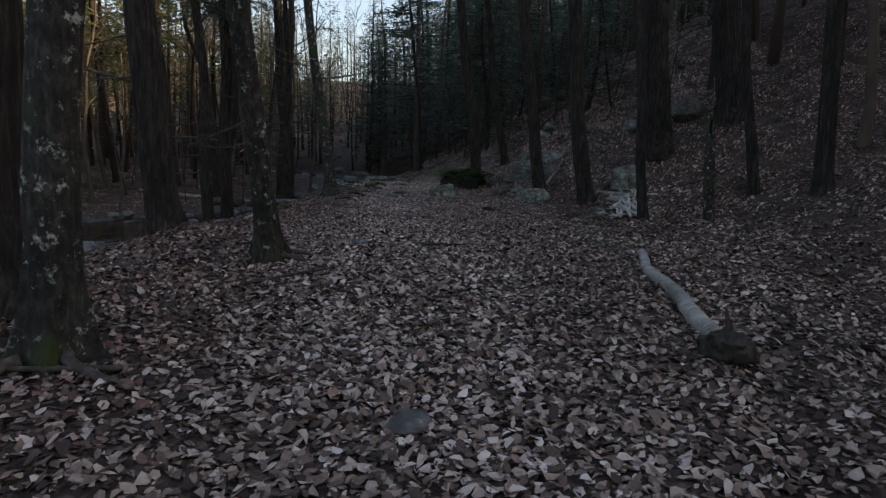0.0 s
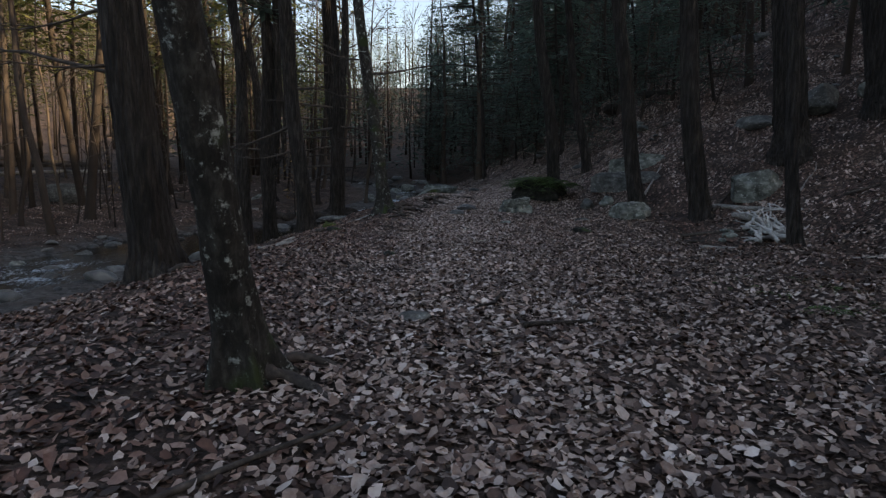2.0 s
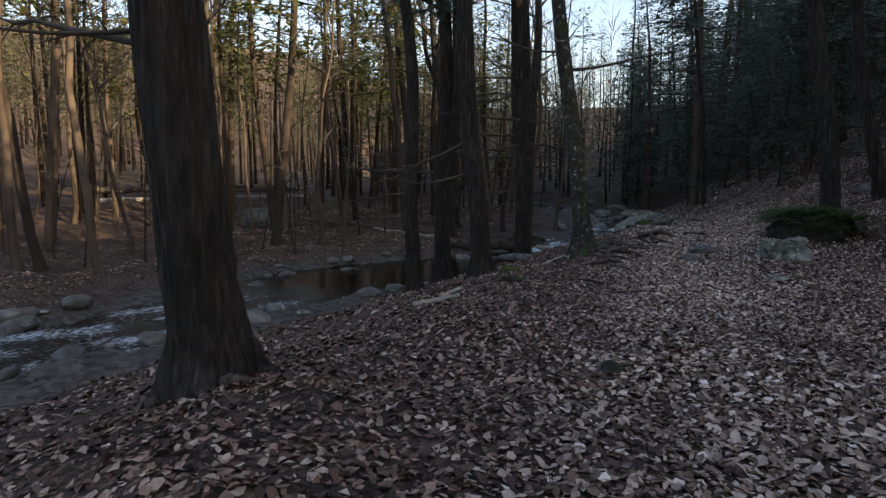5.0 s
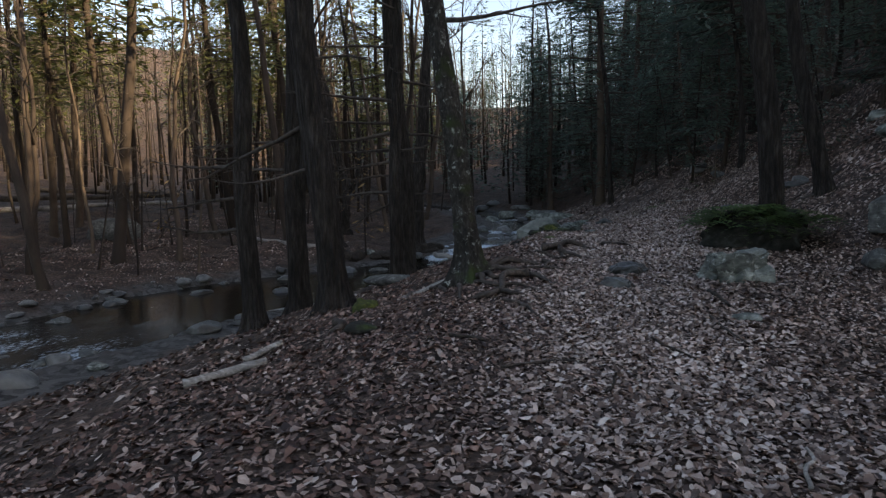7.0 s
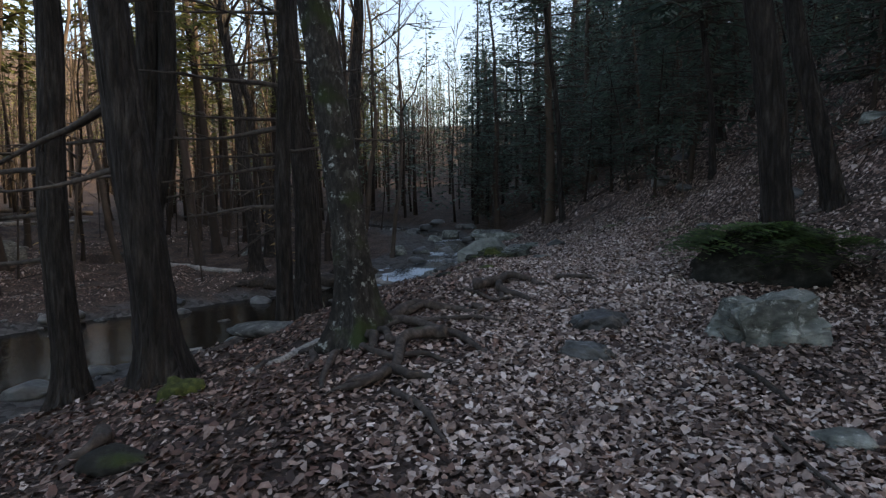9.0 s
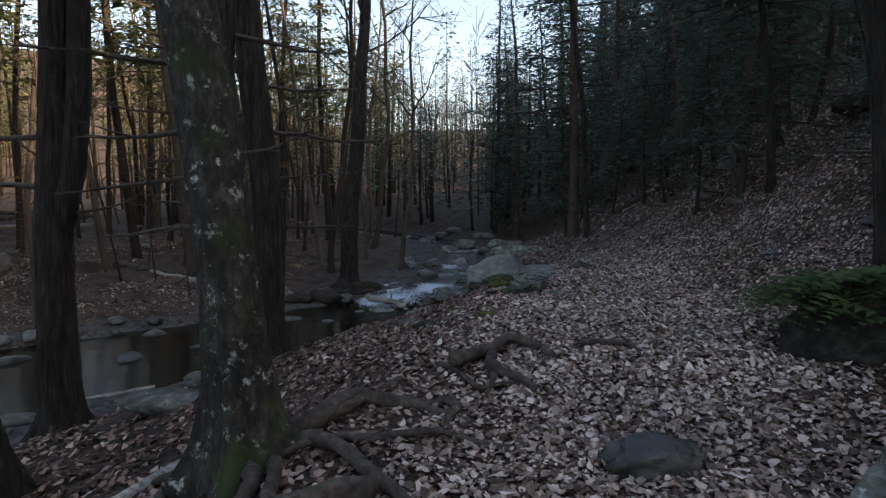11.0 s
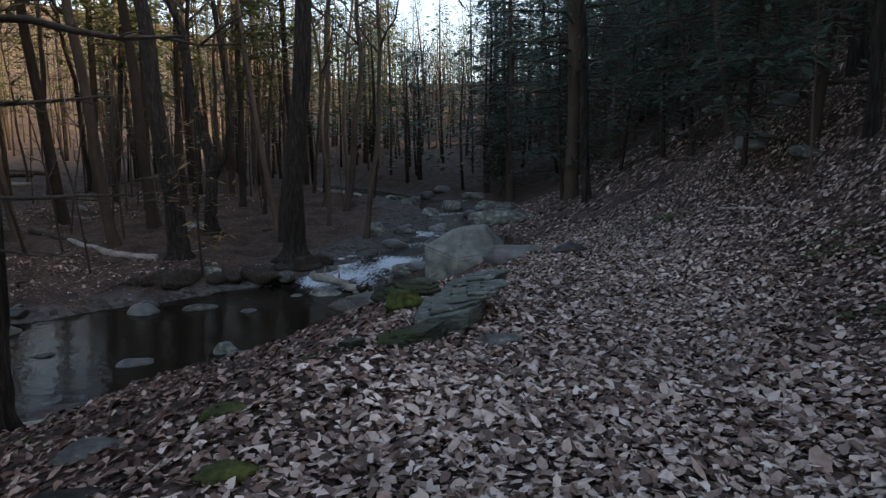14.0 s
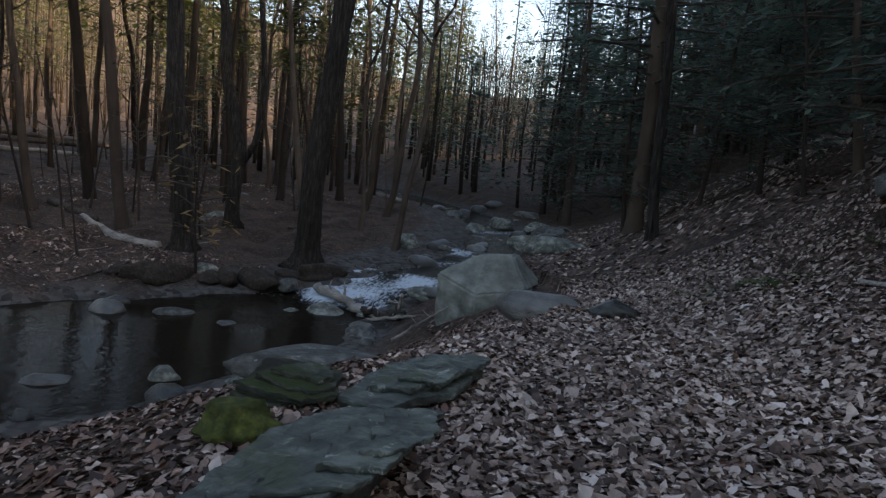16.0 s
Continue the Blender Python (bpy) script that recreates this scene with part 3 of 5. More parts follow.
def block_rock(x, y, base, top, h, sink, turn, seed, mat, label, slope=0.0, rough=0.06):
    """An angular boulder: a broken block with a crooked top and cracked faces."""
    rng = np.random.RandomState(seed)
    bm = bmesh.new()
    n = len(base)
    lo = [bm.verts.new((p, q, -sink)) for p, q in base]
    mid = [bm.verts.new((p * 1.03 + rng.normal(0, 0.03), q * 1.03 + rng.normal(0, 0.03), h * rng.uniform(0.2, 0.5))) for p, q in base]
    hi = [bm.verts.new((p, q, h - slope * abs(p - 0.25) + rng.uniform(-0.06, 0.06) * h)) for p, q in top]
    for p, q in ((lo, mid), (mid, hi)):
        for i in range(n):
            bm.faces.new((p[i], p[(i + 1) % n], q[(i + 1) % n], q[i]))
    bm.faces.new(hi)
    bm.faces.new(lo[::-1])
    bmesh.ops.bevel(bm, geom=list(bm.edges), offset=0.025 * h + 0.012, segments=2, affect="EDGES")
    bmesh.ops.triangulate(bm, faces=list(bm.faces))
    bmesh.ops.subdivide_edges(bm, edges=list(bm.edges), cuts=4, use_grid_fill=True)
    for v in bm.verts:
        k = noise.fractal(v.co * 2.1 + Vector((seed, 0, 0)), 0.8, 2.1, 6)
        crack = abs(noise.noise(Vector((v.co.x * 2.3 + seed, v.co.y * 2.3, v.co.z * 4))))
        v.co += v.co.normalized() * (rough * k - 0.5 * rough * max(0, 0.12 - crack) / 0.12)
    me = bpy.data.meshes.new("boulder")
    bm.to_mesh(me)
    bm.free()
    me.materials.append(mat)
    me.polygons.foreach_set("use_smooth", np.ones(len(me.polygons), bool))
    me.set_sharp_from_angle(angle=radians(28))
    ob = tagged(new("boulder", me), label, "rock")
    ob.matrix_world = pose(x, y, at_ground(x, y), 0, 0, turn)


block_rock(-4.75, 39.2, [(-0.85, -0.6), (0.1, -0.8), (0.95, -0.2), (0.9, 0.6), (-0.3, 0.8), (-0.8, 0.35)],
           [(-0.32, -0.2), (0.1, -0.28), (0.5, -0.05), (0.45, 0.28), (-0.1, 0.3), (-0.24, 0.1)], 1.1, 0.6, -12, 4, M_WEDGE, "tall pale wedge-shaped boulder beside the rapids", 0.28, 0.03)
block_rock(-0.15, 22.25, [(-0.47, -0.25), (0.1, -0.36), (0.47, -0.22), (0.43, 0.3), (-0.15, 0.36), (-0.46, 0.22)],
           [(-0.4, -0.2), (0.08, -0.3), (0.43, -0.16), (0.36, 0.26), (-0.15, 0.3), (-0.4, 0.18)], 0.47, 0.3, 10, 7, M_ROCK_PALE, "pale lichen-spotted boulder beside the leafy trail", 0.1, 0.12)
block_rock(6.2, 21.2, [(-0.68, -0.34), (0.17, -0.5), (0.8, -0.17), (0.6, 0.42), (-0.42, 0.42)], [(-0.6, -0.2), (0.2, -0.35), (0.6, -0.1), (0.4, 0.3), (-0.5, 0.3)], 0.62, 0.3, 8, 9, M_ROCK_PALE, "angular pale boulder at the foot of the slope", 0.35)
block_rock(3.05, 21.6, [(-0.5, -0.3), (0.2, -0.4), (0.6, -0.1), (0.4, 0.4), (-0.4, 0.35)], [(-0.4, -0.2), (0.1, -0.25), (0.45, -0.05), (0.3, 0.3), (-0.3, 0.25)], 0.42, 0.3, 20, 12, M_ROCK_PALE, "pale grey boulder among dry leaves", 0.1)
block_rock(3.5, 24.6, [(-1.1, -0.4), (0.2, -0.55), (1.1, -0.3), (1.0, 0.4), (-0.9, 0.5)], [(-0.95, -0.3), (0.2, -0.4), (0.95, -0.2), (0.8, 0.3), (-0.8, 0.3)], 0.45, 0.3, -15, 13, M_ROCK, "long grey ledge rock on the slope", 0.08)
block_rock(4.1, 25.6, [(-1.0, -0.4), (0.2, -0.5), (1.0, -0.3), (0.9, 0.4), (-0.8, 0.5)], [(-0.8, -0.3), (0.1, -0.4), (0.8, -0.2), (0.7, 0.3), (-0.6, 0.3)], 0.5, 0.3, -20, 14, M_ROCK_PALE, "pale tilted rock slab on the slope", 0.2)


def slab(corners, z, thick, seed, mat, label, dip=(0.0, 0.0), layers=6, tops=4, peel=(0.6, 0.5), step=0.028):
    """Layered slate: a stack of thin plates with ragged broken edges; the upper plates are peeled back step by step."""
    rng = np.random.RandomState(seed)
    ring = np.array(corners, float)
    c = ring.mean(0)
    ring = ring - c
    closed = np.concatenate([ring, ring[:1]])
    run = np.concatenate([[0], np.cumsum(np.linalg.norm(np.diff(closed, axis=0), axis=1))])
    n = max(60, int(run[-1] / 0.018))
    edge = np.linspace(0, run[-1], n, endpoint=False)
    base = np.stack([np.interp(edge, run, closed[:, k]) for k in (0, 1)], 1)
    far = np.array(peel) / np.linalg.norm(peel) * np.abs(ring).max()
    parts = []
    steps = np.sort(rng.uniform(0.15, 0.85, layers - 1)) * (thick - step * tops)
    levels = [-thick] + [-thick + q for q in steps] + [-step * tops] + [-step * (tops - k) + rng.uniform(0, 0.012) for k in range(1, tops + 1)]
    for i, (lo, hi) in enumerate(zip(levels[:-1], levels[1:])):
        top = i - layers + 1
        shrink = rng.uniform(0.94, 1.03) if top <= 0 else 1 - (0.13 + 0.05 * rng.rand()) * top
        ph = rng.uniform(0, 99)
        jag = np.array([0.05 * noise.noise(Vector((a * 2.2, ph, 0))) + 0.022 * noise.noise(Vector((a * 8, ph, 3))) + 0.008 * noise.noise(Vector((a * 25, ph, 7))) for a in edge])
        size = np.linalg.norm(base, axis=1)
        out = base * ((shrink * size + jag * (1.0 if top <= 0 else 1.5)) / (size + 1e-6))[:, None] + (far * (1 - shrink) * 0.9 if top > 0 else rng.normal(0, 0.012, 2))
        mid = out.mean(0)
        verts, faces, rows = [], [], []
        for s, zz in [(0.985, lo), (1.0, lo + 0.25 * (hi - lo)), (1.0, lo + 0.8 * (hi - lo)), (0.985, hi)] + [(q, hi) for q in (0.95, 0.9, 0.83, 0.75, 0.66, 0.56, 0.46, 0.36, 0.26, 0.16, 0.07)]:
            row = []
            for p in out:
                x, y = mid + (p - mid) * s
                row.append(len(verts))
                warp = 0.03 * noise.fractal(Vector((x * 2.4 + seed, y * 2.4, 0)), 0.9, 2.1, 5) + (0.009 * noise.fractal(Vector((x * 11, y * 15, i)), 0.8, 2.1, 3) if zz == hi else 0)
                verts.append((x, y, zz + warp + dip[0] * x + dip[1] * y))
            rows.append(row)
        for p, q in zip(rows[:-1], rows[1:]):
            for k in range(n):
                m = (k + 1) % n
                faces.append((p[k], p[m], q[m], q[k]))
        faces.append(tuple(rows[-1]))
        parts.append((verts, faces))
    v, f = joined(parts)
    me = mesh_from("stone_slab", v, f, mat)
    me.set_sharp_from_angle(angle=radians(32))
    ob = tagged(new("stone_slab", me), label, "rock")
    ob.matrix_world = pose(c[0], c[1], z)
    return ob


slab([(-3.12, 28.5), (-3.24, 29.2), (-3.33, 29.62), (-3.12, 29.88), (-2.76, 29.98), (-2.68, 29.45), (-2.65, 29.0), (-2.69, 28.7), (-2.9, 28.58)], 0.62, 0.38, 2, M_SLAB, "split blue-grey slate slab at the trail's edge", (0.1, -0.03), step=0.024)
slab([(-3.32, 30.2), (-3.3, 30.9), (-2.92, 31.35), (-2.72, 31.02), (-2.78, 30.62), (-3.0, 30.14)], 0.49, 0.3, 5, M_SLAB, "blue-grey slate slab behind a larger one", (0.03, 0.0), tops=2)
slab([(-3.85, 30.05), (-3.7, 30.3), (-3.4, 30.35), (-3.28, 30.12), (-3.4, 29.98)], 0.5, 0.16, 6, M_RIB, "dark mossy ledge of layered rock beside the slate slab", (0.05, 0.0), layers=4, tops=2)
rock(-3.5, 29.62, (0.42, 0.3, 0.26), 26, M_MOSS, "moss-covered rock beside the slate slab", "stone", 0.3, 30, flat=0.2, rough=0.2)
rock(-3.95, 30.75, (0.9, 0.45, 0.2), 27, M_ROCK_MOSS, "mossy flat rock on the stream bank", "stone", 0.35, -20, flat=0.3, rough=0.15)
slab([(-3.78, 27.62), (-3.72, 27.98), (-3.38, 28.16), (-3.3, 27.98), (-3.45, 27.68)], 0.48, 0.22, 9, M_RIB, "low mossy rib of layered rock at the bank's edge", (0.1, 0.03), layers=4)
slab([(-3.36, 28.12), (-3.04, 28.44), (-2.82, 28.52), (-2.84, 28.36), (-3.1, 28.08), (-3.3, 27.95)], 0.51, 0.2, 12, M_RIB, "mossy rib of layered rock in front of the slate slab", (0.05, 0.05), layers=4, tops=2)
rock(-2.42, 28.42, (0.34, 0.22, 0.13), 29, M_ROCK, "small flat blue-grey stone in the leaves", "stone", 0.35, 10, flat=0.3)
rock(-4.6, 32.2, (1.6, 1.0, 0.35), 30, M_ROCK, "flat grey rock on the stream bank", "stone", 0.35, 30, flat=0.3)
rock(-3.9, 25.9, (0.5, 0.3, 0.14), 33, M_ROCK_MOSS, "low mossy stone at the bank's edge", "stone", 0.4, 50, rough=0.25)

# stones in and along the stream
rng = np.random.RandomState(17)
shapes = [rock_mesh((1, 1, 0.62), 40 + i, m, flat=0.25, sub=3) for i, m in enumerate([M_WET, M_WET, M_ROCK, M_ROCK_PALE, M_WET, M_WET])]
placed = 0
for i in range(400):
    y = rng.choice([rng.uniform(14, 40), rng.uniform(39, 66)], p=[0.6, 0.4])
    xr, xl = float(tab(y, WATER_R)), float(tab(y, WATER_L))
    edge = rng.rand() < 0.55
    x = (rng.choice([xr + rng.normal(0.25, 0.5), xl + rng.normal(-0.3, 0.5)]) if edge else rng.uniform(xl, xr)) if y < 40 else rng.uniform(xl - 0.8, xr + 2.0)
    if abs(x + 4.8) < 1.7 and abs(y - 39.2) < 1.7:
        continue
    big = rng.rand() ** 2.2
    s = 0.16 + (0.75 if y < 40 else 1.0) * big
    shape = shapes[rng.choice(6, p=[0.22, 0.22, 0.12, 0.08, 0.18, 0.18])]
    ob = new("stone", shape)
    z = max(at_ground(x, y), float(tab(y, WATER_Z)) - 0.12)
    ob.matrix_world = pose(x, y, z + s * 0.1, rng.uniform(-12, 12), rng.uniform(-12, 12), rng.uniform(0, 360)) @ Matrix.Diagonal((s * rng.uniform(0.8, 1.5), s, s * rng.uniform(0.6, 1.1), 1))
    tagged(ob, "pale dry stone on the stream's edge" if shape is shapes[3] else ("dark wet stone in the stream" if shape.materials[0] is M_WET else "grey stone in the stream"), "stone", "stones of the stream")
    placed += 1
    if placed >= 230:
        break
for x, y, sx, sy, sz, s, lab in ((-9.1, 35.2, 0.55, 0.4, 0.4, 1, "pale stone standing out of the shallow pool"), (-13.6, 41.4, 0.9, 0.5, 0.4, 2, "pale stone at the stream's edge"), (-11.2, 42.0, 1.5, 0.6, 0.35, 3, "long pale stone at the stream's edge"), (-10.7, 49.3, 1.3, 0.9, 0.8, 4, "rounded grey boulder on the stream bank"),
                           (-4.6, 45.6, 2.6, 1.3, 0.8, 5, "long grey rock beside the rapids"), (-12.0, 38.5, 1.0, 0.5, 0.3, 6, "low dark stone in the pool"), (-7.0, 56.5, 2.4, 1.2, 0.8, 7, "pale rock in the upper stream"), (-9.2, 58.5, 2.6, 1.3, 0.9, 8, "pale rock in the upper stream"), (-5.6, 52.0, 2.2, 1.2, 0.7, 9, "grey rock beside the rapids")):
    rock(x, y, (sx, sy, sz), 60 + s, (M_ROCK_PALE, M_ROCK)[s % 3 == 0], lab, "stone", 0.25, s * 37, z=max(at_ground(x, y), float(tab(y, WATER_Z)) - 0.05), flat=0.25, sub=3)

# ---- trees beside the trail ----
def big_tree(x, y, dia, lean, height, seed, mat, label, limbs=(), flare=1.1, bend=0.12, crown=None, sides=40, rings=66, ridge=0.07, fork=None, name="tree"):
    top = thing(name, label, "tree", "trees of the wood")
    top.matrix_world = pose(x, y, at_ground(x, y))
    me, line = trunk_mesh(height, dia / 2, lean, bend, seed, sides, rings, flare, mat, ridge)
    put(new("trunk", me), top)
    if fork:
        z, off, r = fork
        p = np.array([np.interp(z, line[:, 2], line[:, 0]), np.interp(z, line[:, 2], line[:, 1]), z])
        h = np.linspace(0, height - z, 16)
        pts = [p + np.array([off[0] * (1 - math.exp(-k / 1.5)) + lean[0] * k * 0.8, off[1] * (1 - math.exp(-k / 1.5)) + lean[1] * k * 0.8, k]) for k in h]
        v, f = tube(pts, np.linspace(r, r * 0.3, 16), 20, 0.05, seed)
        put(new("stem", mesh_from("stem", v, f, mat)), top)
    for i, (z, az, L, r, *sag) in enumerate(limbs):
        v, f = dead_limb(line, z, radians(az), L, seed * 31 + i, r, *sag)
        put(new("limb", mesh_from("limb", v, f, M_TWIG)), top)
    kind = crown or ("hemlock" if seed % 2 else "bare")
    if kind == "bare":
        v, f = bare_crown(line, height * 0.5, height * 0.98, height * 0.22, 10, seed)
        put(new("crown", mesh_from("crown", v, f, M_TWIG)), top)
    elif kind == "hemlock":
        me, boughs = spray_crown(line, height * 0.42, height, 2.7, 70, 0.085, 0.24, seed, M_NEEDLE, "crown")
        put(new("crown", me), top)
        v, f = joined(boughs)
        tagged(put(new("branchwork", mesh_from("branchwork", v, f, M_TWIG)), top), kind="stuff")
    return top


LEFTY = [(2.2, 185, 1.9, 0.05), (2.9, 205, 2.0, 0.045), (3.6, 180, 2.4, 0.055), (3.2, 20, 1.4, 0.035), (4.3, 195, 2.6, 0.055), (4.8, 40, 1.8, 0.04), (5.6, 190, 2.4, 0.04), (6.4, 250, 2.0, 0.04)]
big_tree(-3.55, 4.75, 0.5, (0.03, 0.02), 19, 1, M_BARK, "dark thick tree trunk with a flared base", flare=0.6)
big_tree(-2.43, 3.72, 0.28, (0.05, 0.033), 17, 2, M_BARK_PALE, "lichen-spotted maple trunk with mossy roots", [(2.6, 30, 1.6, 0.03), (3.2, 170, 1.8, 0.03), (3.0, 60, 1.7, 0.03)], flare=1.0)
big_tree(-5.65, 12.3, 0.6, (-0.07, -0.05), 22, 3, M_BARK, "large straight tree with furrowed grey bark", [(2.95, 200, 2.4, 0.04), (3.1, 225, 1.6, 0.03), (2.5, 195, 0.5, 0.03), (3.9, 170, 2.0, 0.03)], flare=0.8, bend=0.05)
big_tree(-2.12, 7.32, 0.23, (-0.03, -0.25), 15, 4, M_BARK_PALE, "leaning lichened trunk with mossy spreading roots", flare=1.3, bend=0.06)
big_tree(-9.4, 24.1, 0.4, (-0.045, -0.028), 20, 5, M_BARK, "slim dark tree on the stream bank", LEFTY[:3], flare=0.8)
big_tree(-9.4, 26.2, 0.5, (-0.03, -0.01), 21, 7, M_BARK, "forked dark tree on the stream bank", LEFTY[2:5], flare=0.8, fork=(2.6, (0.55, 0.2), 0.17))
big_tree(-6.75, 22.6, 0.46, (-0.06, -0.04), 22, 9, M_BARK, "tree with deeply furrowed bark and a mossy foot", crown="bare", limbs=[(3.4, 190, 2.8, 0.055, -0.55), (2.6, 195, 2.0, 0.04), (4.5, 10, 1.8, 0.03)], flare=0.9)
big_tree(-6.9, 26.3, 0.27, (0.0, 0.0), 18, 11, M_BARK, "slim dark tree leaning over the stream", LEFTY, flare=0.5, crown="bare")
big_tree(-7.35, 28.4, 0.52, (-0.03, -0.012), 22, 13, M_BARK, "dark hemlock trunk with dead lower branches", LEFTY + [(2.4, 10, 1.8, 0.03), (4.0, 30, 2.6, 0.05), (1.9, 350, 1.0, 0.02)], flare=0.6, crown="bare")
big_tree(-4.2, 22.35, 0.36, (-0.11, -0.035), 18, 6, M_BARK_PALE, "leaning tree with flaky lichened bark and spreading roots", [(4.2, 20, 2.6, 0.045), (4.6, 200, 2.2, 0.03)], flare=1.4, bend=0.06, crown="bare")
big_tree(-16.3, 43.5, 0.62, (-0.08, -0.06), 21, 8, M_BARK, "leaning dark tree on the far bank", LEFTY[:2], flare=0.7, crown="bare")
big_tree(-17.6, 47.6, 0.5, (-0.15, -0.1), 19, 10, M_BARK, "crooked leaning tree with a side stem", flare=0.6, bend=0.35, crown="bare", fork=(2.2, (1.4, 0.5), 0.14))
big_tree(-11.85, 43.9, 0.72, (0.04, 0.02), 22, 12, M_BARK, "thick tree standing at the water's edge", flare=1.0, crown="bare")
big_tree(1.25, 26.2, 0.42, (-0.11, 0.03), 21, 15, M_BARK, "large tree leaning over the ferny boulder", flare=0.8, crown="bare")
big_tree(2.6, 27.6, 0.31, (-0.14, 0.05), 17, 16, M_BARK, "slim dark tree on the slope", flare=0.5, crown="bare")
big_tree(3.45, 22.5, 0.42, (-0.13, 0.03), 18, 18, M_BARK, "slim leaning tree at the foot of the slope", flare=0.4, crown="bare")
big_tree(4.7, 20.5, 0.5, (-0.1, 0.03), 22, 17, M_BARK, "thick dark hemlock at the foot of the slope", flare=0.4)
big_tree(5.45, 16.8, 0.25, (-0.12, 0.05), 16, 20, M_BARK, "thin dark leaning tree", flare=0.3, crown="bare")
big_tree(7.6, 22.3, 0.85, (-0.1, 0.05), 20, 19, M_BARK, "broad old split-barked trunk on the slope", flare=0.4, ridge=0.12)
big_tree(10.2, 22.6, 1.0, (-0.06, 0.04), 24, 21, M_BARK, "massive dark trunk on the slope", flare=0.3)
big_tree(8.4, 16.8, 0.27, (-0.07, 0.04), 16, 22, M_BARK, "thin dark tree on the slope", flare=0.3, crown="bare")
big_tree(9.3, 15.2, 0.4, (-0.05, 0.04), 18, 24, M_BARK, "dark tree on the slope", flare=0.3, crown="bare")
big_tree(3.3, 37.8, 0.3, (-0.08, 0.0), 15, 27, M_BARK, "hemlock on the steep slope with pale dead branches", [(2.2, 190, 2.4, 0.025), (2.9, 215, 2.6, 0.03), (3.4, 170, 3.0, 0.03), (4.1, 200, 3.0, 0.03), (4.8, 185, 3.2, 0.03), (2.6, 240, 2.0, 0.02)], flare=0.4)
big_tree(2.2, 34.2, 0.16, (-0.06, -0.02), 10, 29, M_BARK, "young hemlock on the steep slope", [(1.8, 200, 1.6, 0.015), (2.4, 230, 1.8, 0.02)], flare=0.4)
big_tree(-1.75, 41.3, 0.2, (-0.1, 0.0), 20, 23, M_BARK, "dark hemlock beside the trail's bend", flare=0.5)


def snag():
    top = thing("tree_stump", "broken weathered snag standing among dry leaves", "tree stump")
    x, y = 6.7, 15.55
    top.matrix_world = pose(x, y, at_ground(x, y))
    line = trunk_line(2.3, (-0.06, 0.04), 0.03, 3, 16)
    v, f = tube(line, np.linspace(0.15, 0.11, 16), 16, 0.09, 3)
    v = [np.array(p) + (np.array([0, 0, 0.25 * math.sin(5 * p[0] * 9)]) if i >= len(v) - 16 else 0) for i, p in enumerate(v)]
    put(new("trunk", mesh_from("trunk", v, f, M_BARK_PALE)), top)


snag()

# ---- the wood around: a few kinds of tree, each copied ----
HERO = [(-3.5, 4.7), (-2.4, 3.7), (-5.6, 12.3), (-2.2, 7.5), (-9.4, 24.1), (-9.4, 26.2), (-6.9, 22.2), (-6.9, 26.3), (-7.3, 28.4), (-4.1, 22.2), (-16.3, 43.5), (-17.6, 47.6), (-11.8, 43.9), (1.2, 26.2), (2.6, 27.6), (3.4, 22.5), (4.7, 20.5), (5.4, 16.8), (7.6, 22.3), (10.2, 22.6), (8.4, 16.8), (9.3, 15.2), (-1.7, 41.3), (6.7, 15.5)]


def forest_tree(kind, seed, label):
    rng = np.random.RandomState(seed)
    height = {"hemlock": 17, "pine": 23, "bare": 20, "slim": 12, "understorey": 7, "beech": 6, "sapling": 5}[kind] * rng.uniform(0.9, 1.15)
    r0 = {"hemlock": 0.2, "pine": 0.19, "bare": 0.16, "slim": 0.08, "understorey": 0.06, "beech": 0.035, "sapling": 0.025}[kind]
    top = thing("tree", label, "tree", "trees of the wood")
    me, line = trunk_mesh(height, r0, (rng.normal(0, 0.02), rng.normal(0, 0.02)), 0.24 if kind in ("bare", "slim") else 0.1, seed, 8, 18, 0.5, M_BARK_FAR, 0.03)
    put(new("trunk", me), top)
    if kind in ("pine", "slim", "hemlock"):
        v, f = joined([dead_limb(line, z, rng.uniform(0, 6.3), rng.uniform(0.7, 2.0) * {"slim": 0.6, "pine": 1, "hemlock": 1.4}[kind], seed + i, 0.018) for i, z in enumerate(rng.uniform(*((1.0, height * 0.4) if kind == "hemlock" else (2.0, height * 0.6)), 16))])
        tagged(put(new("dead_wood", mesh_from("dead_wood", v, f, M_TWIG)), top), kind="stuff")
    if kind == "hemlock":
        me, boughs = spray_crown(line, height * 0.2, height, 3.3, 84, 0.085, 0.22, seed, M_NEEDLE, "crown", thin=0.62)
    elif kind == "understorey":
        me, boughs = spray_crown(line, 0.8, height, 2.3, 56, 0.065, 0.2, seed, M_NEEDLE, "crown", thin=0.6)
    elif kind == "pine":
        me, boughs = spray_crown(line, height * 0.34, height, 2.6, 75, 0.13, 0.34, seed, M_PINE, "crown", 0.25, 0.75)
    elif kind == "beech":
        me, boughs = spray_crown(line, 1.0, height, 1.8, 26, 0.3, 0.28, seed, M_BEECH, "crown", 0.3, 0.6)
    else:
        v, f = bare_crown(line, height * 0.38, height * 0.98, height * 0.2, {"bare": 7, "slim": 5, "sapling": 4}[kind], seed, 1 if kind == "sapling" else 2)
        put(new("crown", mesh_from("crown", v, f, M_TWIG)), top)
        return top
    put(new("crown", me), top)
    v, f = joined(boughs)
    tagged(put(new("branchwork", mesh_from("branchwork", v, f, M_TWIG)), top), kind="stuff")
    return top


